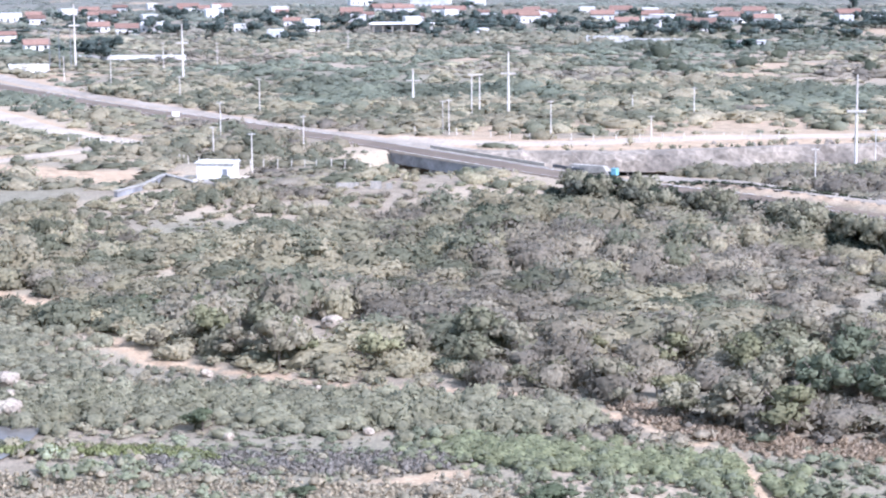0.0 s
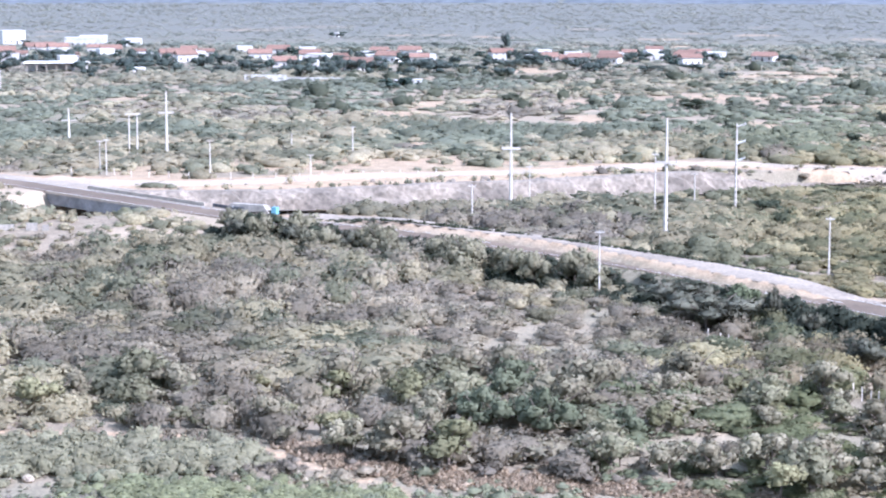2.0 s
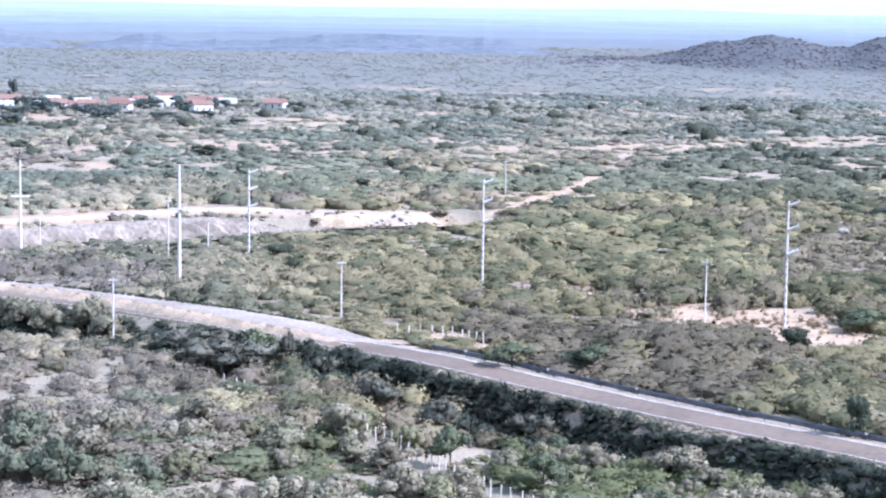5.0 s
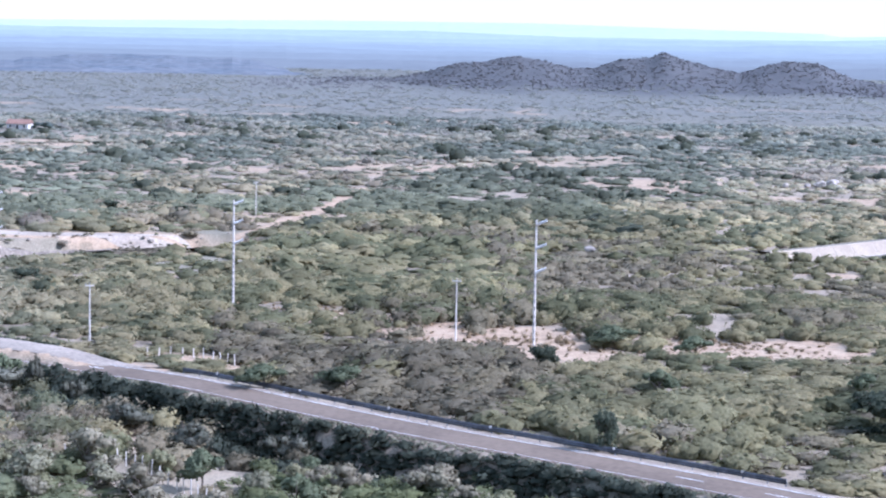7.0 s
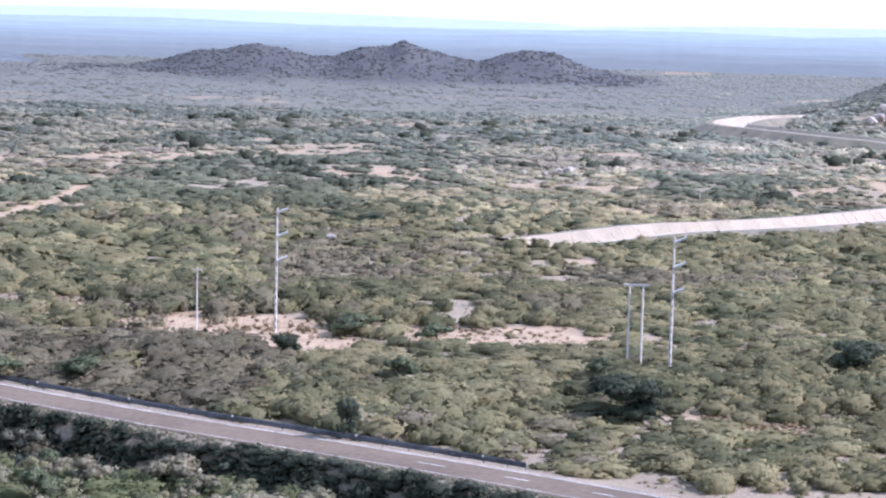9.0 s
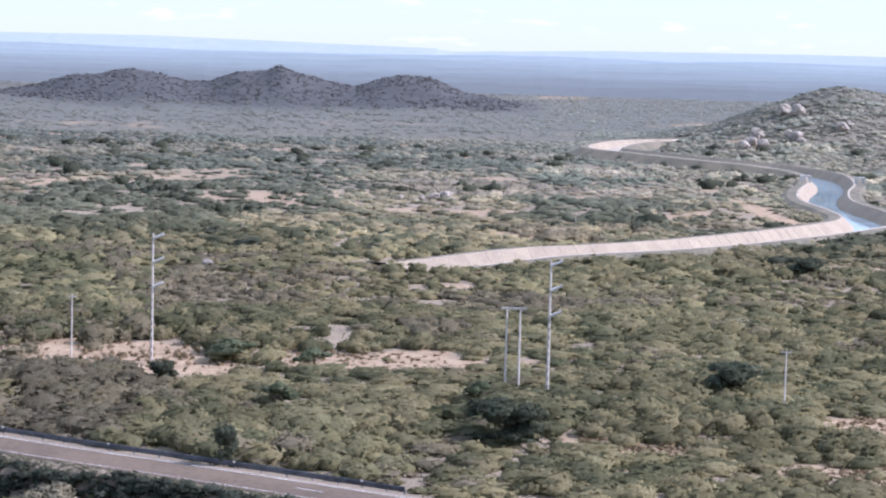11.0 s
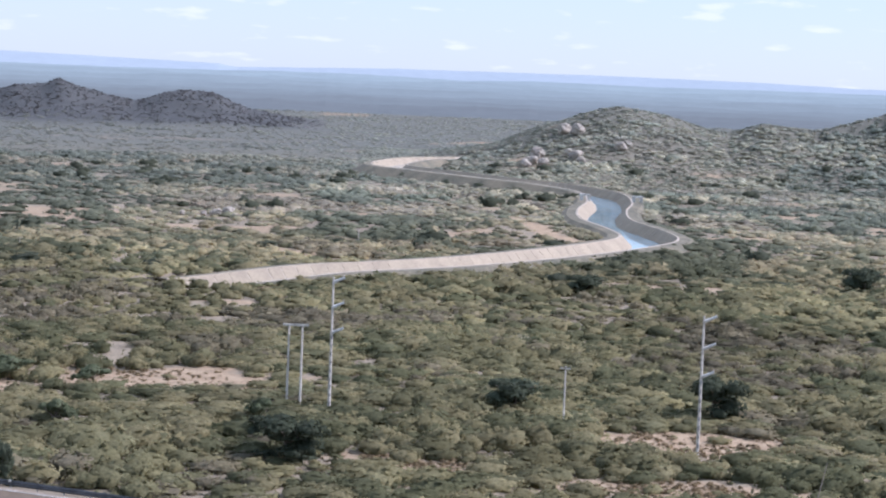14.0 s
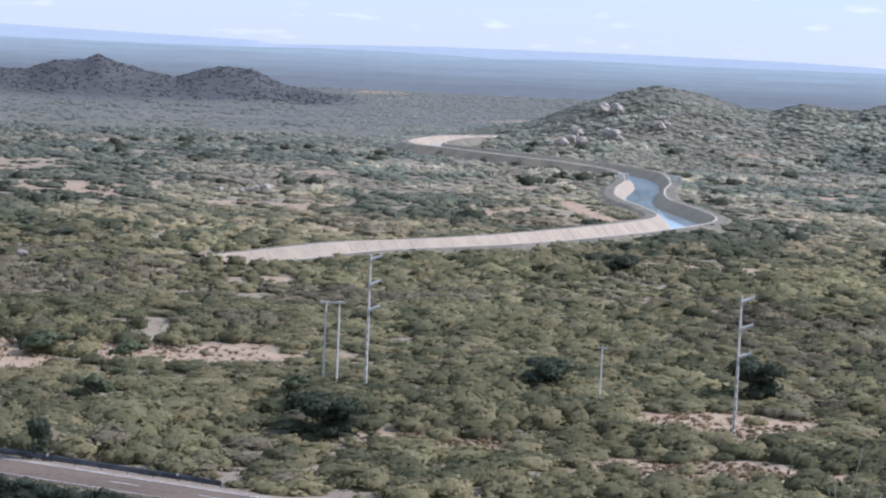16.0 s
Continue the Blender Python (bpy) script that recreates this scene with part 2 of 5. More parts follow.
def land(x, y):
    x, y = np.asarray(x, float), np.asarray(y, float)
    r, az = np.hypot(x, y), np.degrees(np.arctan2(x, y))
    z = (drift(x, y, 60) - 0.5) * 1.2 * smooth(r, 150, 260) * (1 - smooth(r, 2000, 2600)) + (drift(x, y, 14) - 0.5) * 0.35
    d, s = along(x, y, ROAD_LINE)
    z = z * smooth(d, 8, 26)
    z = z - np.where(s > 0, (3.4 + 2.0 * smooth(x, -150, -110)) * smooth(d, 5.0, 9.5) * smooth(x, -330, -250), 0.5 * smooth(d, 6, 9))
    lane, _ = along(x, y, LANE_BANK)
    z = z + 1.3 * (1 - smooth(lane, 4.2, 6.5)) * smooth(x, -285, -262) * (1 - smooth(x, -165, -148))
    z = z + 44 * smooth(r, 1900, 5000)
    hill = np.interp(az, RIDGE_AZ, RIDGE_UP) * np.exp(-((r - 1300) / np.where(r < 1300, 150, 260)) ** 2)
    z = z + hill * (0.9 + 0.2 * drift(x, y, 45))
    hill2 = np.interp(az, HILL2_AZ, HILL2_UP) * np.exp(-((r - 2080) / np.where(r < 2080, 210, 220)) ** 2)
    z = z + hill2 * (0.92 + 0.16 * drift(x, y, 55)) + smooth(hill2, 2, 12) * 3.2 * (drift(x, y, 26) - 0.5)
    dc, sc = along(x, y, CUT_LINE)
    z = z - 8.5 * (0.4 + 0.6 * smooth(y, 283, 292)) * (1 - smooth(dc, np.where((sc < 0) & (y > 296), 14, 4), np.where(y < 282, 9.0, np.where((sc > 0) & (y > 296), 23, np.where(y > 296, 18.5, 12 + 3 * drift(x, y, 9))))))
    under = np.hypot(((x + 336) * 0.99 - (y - 283) * 0.11) / 24, ((x + 336) * 0.11 + (y - 283) * 0.99) / 21)
    z = np.where(under < 1.1, np.minimum(z, 1.5 - 7.5 * (1 - smooth(under, 0.72, 1.1))), z)
    dk, _ = along(x, y, CANAL_LINE)
    z = np.where(dk < 24, (z - 0.5) * smooth(dk, 16, 24) - 7.5 * (1 - smooth(dk, 12.5, 16)), z)
    cone = 50.2 - 0.46 * np.maximum(r - 2, 0)
    return np.maximum(z, np.maximum(cone, -40)) if np.ndim(z) else max(float(z), float(cone))


def hill_cover(x, y):
    """Where the far rocky hills carry their dark thicket."""
    r, az = np.hypot(x, y), np.degrees(np.arctan2(x, y))
    up = np.interp(az, HILL2_AZ, HILL2_UP) * np.exp(-((r - 2080) / 215) ** 2)
    return smooth(up + 5 * (drift(x, y, 60) - 0.5), 1.0, 7.0)


def bareness(x, y):
    b = np.zeros(np.shape(x))
    for cx, cy, a, w, turn, k in BARE:
        c, s = math.cos(radians(turn)), math.sin(radians(turn))
        u, v = ((x - cx) * c + (y - cy) * s) / a, (-(x - cx) * s + (y - cy) * c) / w
        e = np.sqrt(u * u + v * v) + 0.7 * (drift(x, y, 6) - 0.5) + 0.4 * (drift(x, y, 2.2) - 0.5)
        b = np.maximum(b, k * (1 - smooth(e, 0.75, 1.05)))
    r, az = np.hypot(x, y), np.degrees(np.arctan2(x, y))
    streak = drift(r * 1.0 + 40, az * 14, 34) * 0.7 + drift(x, y, 13) * 0.3
    b = np.maximum(b, 0.75 * smooth(streak, 0.72, 0.8) * smooth(r, 420, 520) * (1 - smooth(r, 1300, 1700)))
    for line, w in ((TRACK, 0.9), (DIRT_ROAD, 7.5), (GRAVEL_LANE, 4.2), (HILL_LANES[0], 5), (HILL_LANES[1], 3.5), (HILL_LANES[2], 3), (HILL_LANES[3], 3.5), (HILL_LANES[4], 2.5)):
        d, _ = along(x, y, line)
        b = np.maximum(b, 1 - smooth(d + 2.0 * (drift(x, y, 5) - 0.5), w, w * 1.5))
    return b


def mesh_from(name, verts, faces, mat, smooth_faces=False, tint=None, extra=None, normals=None):
    me = bpy.data.meshes.new(name)
    verts = np.asarray(verts, np.float32)
    faces = np.asarray(faces, np.int32)
    n, k = faces.shape
    me.vertices.add(len(verts))
    me.vertices.foreach_set("co", verts.ravel())
    me.loops.add(n * k)
    me.loops.foreach_set("vertex_index", faces.ravel())
    me.polygons.add(n)
    me.polygons.foreach_set("loop_start", np.arange(0, n * k, k, dtype=np.int32))
    me.polygons.foreach_set("use_smooth", np.full(n, smooth_faces))
    for key, col in (("tint", tint), ("soil", extra)):
        if col is not None:
            a = me.attributes.new(key, "FLOAT_COLOR", "POINT")
            a.data.foreach_set("color", np.hstack([col, np.ones((len(col), 1))]).astype(np.float32).ravel())
    if normals is not None:
        a = me.attributes.new("custom_normal", "FLOAT_VECTOR", "POINT")
        a.data.foreach_set("vector", np.asarray(normals, np.float32).ravel())
    me.update(calc_edges=True)
    me.materials.append(mat)
    return me


def grid_faces(nu, nv, flip=False):
    i, j = np.meshgrid(np.arange(nu - 1), np.arange(nv - 1), indexing="ij")
    a = (i * nv + j).ravel()
    return np.stack([a, a + 1, a + nv + 1, a + nv] if flip else [a, a + nv, a + nv + 1, a + 1], 1)


# ground: soils by stored weights (bare sand, dry grass, green cover)
def ground_material():
    m = bpy.data.materials.new("ground")
    m.use_nodes = True
    n, l = m.node_tree.nodes, m.node_tree.links
    b = n["Principled BSDF"]
    b.inputs["Roughness"].default_value, b.inputs["Specular IOR Level"].default_value = 0.95, 0.1
    geo, att = n.new("ShaderNodeNewGeometry"), n.new("ShaderNodeAttribute")
    att.attribute_name = "soil"
    sep = n.new("ShaderNodeSeparateColor")
    l.new(att.outputs["Color"], sep.inputs["Color"])
    noises = []
    for sc in (0.05, 0.35, 2.5):
        t = n.new("ShaderNodeTexNoise")
        t.inputs["Scale"].default_value, t.inputs["Detail"].default_value = sc, 5
        l.new(geo.outputs["Position"], t.inputs["Vector"])
        noises.append(t)

    def mix(fac, c1, c2, kind="MIX"):
        x = n.new("ShaderNodeMixRGB")
        x.blend_type = kind
        for key, v in (("Fac", fac), ("Color1", c1), ("Color2", c2)):
            if isinstance(v, tuple):
                x.inputs[key].default_value = (*v, 1)
            elif isinstance(v, float):
                x.inputs[key].default_value = v
            else:
                l.new(v, x.inputs[key])
        return x.outputs["Color"]

    def span(sock, lo, hi, a=0.0, c=1.0):
        x = n.new("ShaderNodeMapRange")
        for key, v in (("From Min", lo), ("From Max", hi), ("To Min", a), ("To Max", c)):
            x.inputs[key].default_value = v
        l.new(sock, x.inputs["Value"])
        return x.outputs["Result"]

    base = mix(span(noises[1].outputs["Fac"], 0.38, 0.62), (0.2, 0.162, 0.112), (0.25, 0.205, 0.145))
    base = mix(span(noises[0].outputs["Fac"], 0.5, 0.65), base, (0.28, 0.228, 0.16))
    sand = mix(span(noises[1].outputs["Fac"], 0.35, 0.65), (0.34, 0.23, 0.135), (0.4, 0.3, 0.195))
    straw = mix(span(noises[1].outputs["Fac"], 0.35, 0.65), (0.4, 0.32, 0.22), (0.33, 0.265, 0.18))
    green = mix(span(noises[1].outputs["Fac"], 0.35, 0.65), (0.16, 0.148, 0.1), (0.19, 0.175, 0.12))
    col = mix(sep.outputs["Green"], base, straw)
    col = mix(sep.outputs["Blue"], col, green)
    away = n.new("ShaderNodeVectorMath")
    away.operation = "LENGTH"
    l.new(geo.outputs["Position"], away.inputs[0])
    # ground blends to a flat grey with distance from the origin
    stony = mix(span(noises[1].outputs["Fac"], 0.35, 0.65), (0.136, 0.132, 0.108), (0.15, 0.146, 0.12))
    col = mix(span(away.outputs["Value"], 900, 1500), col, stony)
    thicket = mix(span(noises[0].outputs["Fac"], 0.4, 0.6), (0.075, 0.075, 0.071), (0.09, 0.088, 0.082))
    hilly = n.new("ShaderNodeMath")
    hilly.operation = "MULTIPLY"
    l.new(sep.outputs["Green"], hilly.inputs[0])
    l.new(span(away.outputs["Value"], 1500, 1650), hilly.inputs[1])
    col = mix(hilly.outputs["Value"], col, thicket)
    patchy = n.new("ShaderNodeMath")
    patchy.operation = "MULTIPLY"
    l.new(sep.outputs["Red"], patchy.inputs[0])
    l.new(span(noises[1].outputs["Fac"], 0.33, 0.5, 0.45, 1.0), patchy.inputs[1])
    col = mix(patchy.outputs["Value"], col, sand)
    col = mix(1.0, col, span(noises[2].outputs["Fac"], 0.3, 0.7, 0.72, 1.25), "MULTIPLY")
    l.new(col, b.inputs["Base Color"])
    return m


M_GROUND = ground_material()
rings = np.concatenate([[0.0, 3, 8, 20, 45, 80, 110], np.geomspace(125, 440, 160), np.geomspace(443, 1280, 150), np.geomspace(1290, 1780, 26), np.linspace(1795, 2300, 44), np.geomspace(2330, 4950, 32)])
turns = np.radians(np.concatenate([np.arange(-180, -68, 4.0), np.arange(-68, 17, 0.22), np.arange(17, 180, 4.0), [180.0]]))
gr, ga = np.meshgrid(rings, turns, indexing="ij")
gx, gy = (gr * np.sin(ga)).ravel(), (gr * np.cos(ga)).ravel()
gz = land(gx, gy)
bare = bareness(gx, gy)
straw = np.clip(smooth(drift(gx, gy, 40) * 0.6 + drift(gx, gy, 11) * 0.4, 0.5, 0.65) * np.where(along(gx, gy, ROAD_LINE)[1] > 0, 0.7, 0.3) + (1 - smooth(np.hypot(gx, gy), 175, 215)) * 0.7, 0, 1)
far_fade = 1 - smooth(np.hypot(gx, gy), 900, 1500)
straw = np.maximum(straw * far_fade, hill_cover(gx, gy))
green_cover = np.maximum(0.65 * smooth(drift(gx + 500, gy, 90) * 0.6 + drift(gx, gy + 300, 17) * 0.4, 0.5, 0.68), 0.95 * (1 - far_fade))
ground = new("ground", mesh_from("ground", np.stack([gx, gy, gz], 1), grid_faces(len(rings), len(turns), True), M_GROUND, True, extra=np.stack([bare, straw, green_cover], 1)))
tagged(ground, "dry sandy scrubland ground with bare clearings and tracks", "ground", kind="structure")


def sweep(line, profile, zs=None):
    """A strip along a line: profile of (offset to the left, height)."""
    line = np.asarray(line, float)
    d = np.gradient(line, axis=0)
    d /= np.linalg.norm(d, axis=1)[:, None]
    nrm = np.stack([-d[:, 1], d[:, 0]], 1)
    v = []
    for k, (p, q) in enumerate(zip(line, nrm)):
        for o, h in profile:
            v.append((p[0] + q[0] * o, p[1] + q[1] * o, h + (zs[k] if zs is not None else 0)))
    return np.array(v), grid_faces(len(line), len(profile))


def strip(name, line, profile, mat, label, category, zs=None, kind="structure", smooth_faces=False):
    v, f = sweep(line, profile, zs)
    return tagged(new(name, mesh_from(name, v, f, mat, smooth_faces)), label, category, kind=kind)


# ---- road ----
ROAD_FINE = curve_through(ROAD, 4)
strip("road", ROAD_FINE, [(-4.4, -0.6), (-3.8, 0.14), (-3.4, 0.2), (0, 0.26), (4.2, 0.2), (5.4, 0.12), (6.2, -0.6)], M_ASPHALT, "grey worn asphalt highway on a low embankment", "road")


def dash(name, line, off, w, h, mat, label):
    return strip(name, line, [(off - w / 2, h), (off + w / 2, h)], mat, label, "road marking")


dash("edge_line_near", ROAD_FINE, -3.2, 0.12, 0.235, M_LINE, "faded white painted edge line along the asphalt")
dash("edge_line_far", ROAD_FINE, 3.6, 0.22, 0.235, M_LINE, "faded white painted edge line along the asphalt")
strip("road_shoulder", ROAD_FINE, [(3.9, 0.222), (5.2, 0.142)], M_SHOULDER, "pale gravel shoulder beside the asphalt", "shoulder")
M_LANE = material("lane_gravel", (0.31, 0.258, 0.195), 0.95, scale=0.1, fine=14, vary=0.25, tint=(0.22, 0.182, 0.137))
def lane(name, pts, half_, mat, label):
    """A worn surface that follows the ground along a line."""
    line = curve_through(pts, 3)
    v, f_ = sweep(line, [(o * half_, 0.0) for o in (-1, -0.87, -0.56, -0.2, 0.2, 0.56, 0.87, 1)])
    v[:, 2] = land(v[:, 0], v[:, 1]) + np.tile([-0.15, 0.07, 0.1, 0.12, 0.12, 0.1, 0.07, -0.15], len(line))
    tagged(new(name, mesh_from(name, v, f_, mat, True)), label, "lane", kind="structure")


M_DUST = material("pale_dust", (0.38, 0.315, 0.235), 0.95, scale=0.09, fine=14, vary=0.25, tint=(0.29, 0.235, 0.17))
lane("gravel_lane", GRAVEL_LANE, 3.9, M_LANE, "pale grey gravel lane beside the highway")
lane("dirt_road", DIRT_ROAD, 5.5, M_DUST, "pale dusty dirt road above the cutting")
lane("yard_lane_upper", HILL_LANES[0], 4.5, M_DUST, "pale dusty lane to the hut yard")
lane("yard_lane_lower", HILL_LANES[1], 3.5, M_DUST, "pale dusty lane to the hut yard")
LINE12 = curve_through(ROAD, 2)
gone = np.concatenate([[0], np.cumsum(np.linalg.norm(np.diff(LINE12, axis=0), axis=1))])
road_ob = bpy.data.objects["road"]
for k in range(int(gone[-1] / 12)):
    pick = LINE12[(gone > k * 12) & (gone < k * 12 + 4.4)]
    if len(pick) > 2 and -520 < pick[0][0] < 30:
        v, f_ = sweep(pick, [(0.12, 0.285), (0.32, 0.285)])
        new("centre_dash", mesh_from("centre_dash", v, f_, M_LINE)).parent = road_ob
# ---- canal ----
CANAL_RISE = -1.2 + 2.2 * smooth(CANAL_FINE[:, 1], 492, 530) + 2.8 * smooth(CANAL_FINE[:, 1], 880, 1040)
lining = strip("canal_lining", CANAL_FINE, [(-10.3, 0.7), (-9.6, 0.8), (-4.0, -4.6), (4.0, -4.6), (9.6, 0.8), (10.3, 0.7)], M_CONC, "pale concrete lining of a winding canal", "canal", CANAL_RISE)
strip("canal_berm_outer", CANAL_FINE, [(10.3, 0.68), (14, 0.5), (24, -5)], M_BERM, "dusty earth berm along the canal", "berm", CANAL_RISE)
strip("canal_berm_inner", CANAL_FINE, [(-24, -5), (-14, 0.5), (-10.3, 0.68)], M_BERM, "dusty earth berm along the canal", "berm", CANAL_RISE)
# cast slabs on both banks, with open joints
half = len(CANAL_FINE) - 2
for k in range(0, half):
    p0, p1 = CANAL_FINE[k], CANAL_FINE[k + 1]
    d = (p1 - p0) / np.linalg.norm(p1 - p0)
    q = np.array([-d[1], d[0]])
    a0, a1 = p0 + d * 0.12, p1 - d * 0.12
    for side in (-1, 1):
        v = []
        for up in (0.0, 0.09):
            for p, z0 in ((a0, CANAL_RISE[k]), (a1, CANAL_RISE[k + 1])):
                for o, h in ((9.45, 0.66), (4.1, -4.5)):
                    v.append((*(p + q * side * o), h + z0 + up))
        f_ = [(4, 5, 7, 6), (0, 1, 5, 4), (2, 6, 7, 3), (0, 4, 6, 2), (1, 3, 7, 5)]
        new("panel", mesh_from("panel", v, f_, M_PANEL)).parent = lining
strip("water", CANAL_FINE, [(-5.8, -3.0), (5.8, -3.0)], M_WATER, "still blue-green water in the concrete canal", "water", CANAL_RISE)


# ---- helpers for things ----
def part(name, bm, mat, parent=None, label=""):
    me = bpy.data.meshes.new(name)
    bm.to_mesh(me)
    bm.free()
    me.materials.append(mat)
    ob = new(name, me)
    ob.parent = parent
    if label:
        ob["label"] = label
    return ob


def thing(name, label, category, group="", m=None):
    e = tagged(new(name), label, category, group)
    if m is not None:
        e.matrix_world = m
    return e


def box(bm, c, size, taper=1.0, rot=None):
    r = bmesh.ops.create_cube(bm, size=1)
    for v in r["verts"]:
        k = taper if v.co.z > 0 else 1
        p = Vector((v.co.x * size[0] * k, v.co.y * size[1] * k, v.co.z * size[2]))
        v.co = (rot @ p if rot else p) + Vector(c)
    return bm


def tube(bm, a, b, r0, r1, n=8):
    a, b = Vector(a), Vector(b)
    r = bmesh.ops.create_cone(bm, cap_ends=True, segments=n, radius1=r0, radius2=r1, depth=(b - a).length)
    q = (b - a).to_track_quat("Z", "Y").to_matrix()
    for v in r["verts"]:
        v.co = q @ v.co + (a + b) / 2
    return bm


def B():
    return bmesh.new()


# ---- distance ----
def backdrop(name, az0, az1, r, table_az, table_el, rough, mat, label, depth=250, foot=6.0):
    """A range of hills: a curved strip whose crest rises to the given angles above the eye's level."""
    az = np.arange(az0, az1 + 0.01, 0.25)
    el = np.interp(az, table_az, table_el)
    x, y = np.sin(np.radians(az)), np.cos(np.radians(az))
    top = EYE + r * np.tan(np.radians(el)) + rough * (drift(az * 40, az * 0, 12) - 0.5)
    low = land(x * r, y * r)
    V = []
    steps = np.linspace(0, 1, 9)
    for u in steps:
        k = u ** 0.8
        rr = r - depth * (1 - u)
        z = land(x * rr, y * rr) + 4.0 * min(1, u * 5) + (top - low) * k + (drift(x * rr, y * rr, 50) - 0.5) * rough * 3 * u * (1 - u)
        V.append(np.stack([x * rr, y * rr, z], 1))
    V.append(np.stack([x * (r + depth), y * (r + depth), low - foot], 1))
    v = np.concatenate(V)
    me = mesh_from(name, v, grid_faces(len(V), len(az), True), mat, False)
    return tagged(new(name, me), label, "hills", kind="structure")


# blue-grey haze is put into this rise's colour
M_HILL = material("hazed_rise", (0.14, 0.148, 0.152), 1, scale=0.02, fine=5, vary=0.3, tint=(0.11, 0.125, 0.135), spec=0)
backdrop("hills_low", -75, -22, 2700, [-75, -48, -44, -41, -39, -37, -35, -34, -31.5, -29, -25, -23, -22], [-0.8, -0.9, -0.75, -.94, -.77, -1.2, -.88, -1.02, -1.0, -.8, -.91, -1.3, -1.6], 3, M_HILL, "low wooded rise beyond the plain with blue-grey haze in its colour", 400)
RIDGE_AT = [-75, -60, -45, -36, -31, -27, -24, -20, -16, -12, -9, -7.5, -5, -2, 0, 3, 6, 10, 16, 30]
# each further ridge is paler, bluer and glows more, standing for haze
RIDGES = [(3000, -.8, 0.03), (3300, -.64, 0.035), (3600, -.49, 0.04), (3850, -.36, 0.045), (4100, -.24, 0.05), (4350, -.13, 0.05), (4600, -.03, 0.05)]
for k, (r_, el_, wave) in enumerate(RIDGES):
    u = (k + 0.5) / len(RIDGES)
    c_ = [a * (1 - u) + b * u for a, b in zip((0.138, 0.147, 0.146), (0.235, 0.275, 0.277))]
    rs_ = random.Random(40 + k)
    m_ = material("hazed_land", c_, 1, scale=0.01, fine=6, vary=0.06, tint=[a * 0.93 for a in c_], spec=0, glow=0.06 + 0.12 * u)
    backdrop("distant_rise", -75, 30, r_, RIDGE_AT, [el_ + rs_.uniform(-wave, wave) for _ in RIDGE_AT], 1.2, m_, "wooded rise with blue-grey distance haze in its colour", 420, 3)
# palest haze colour, with a faint added glow
M_TABLE = material("hazed_tableland", (0.3, 0.335, 0.36), 1, scale=0.004, fine=9, vary=0.03, tint=(0.29, 0.325, 0.35), spec=0, glow=0.14)
backdrop("tableland", -75, 30, 4800, [-75, -31, -22.5, -17, -11.5, -9, -8.6, -7.5, -4, 1, 6, 9, 30], [.1, .12, .26, .29, .19, .14, .06, .1, .2, .24, .23, .16, .16], 0.8, M_TABLE, "flat-topped tableland on the horizon with pale blue haze in its colour", 140, 3)
# ---- scrub ----
def ico(sub):
    bm = B()
    if sub == 0:
        v = np.array([(1, 0, 0), (-1, 0, 0), (0, 1, 0), (0, -1, 0), (0, 0, 1), (0, 0, -1)], float)
        bm.free()
        return v, np.array([(0, 2, 4), (2, 1, 4), (1, 3, 4), (3, 0, 4), (2, 0, 5), (1, 2, 5), (3, 1, 5), (0, 3, 5)])
    bmesh.ops.create_icosphere(bm, subdivisions=sub, radius=1)
    v = np.array([x.co[:] for x in bm.verts])
    f = np.array([[x.index for x in p.verts] for p in bm.faces])
    bm.free()
    return v, f


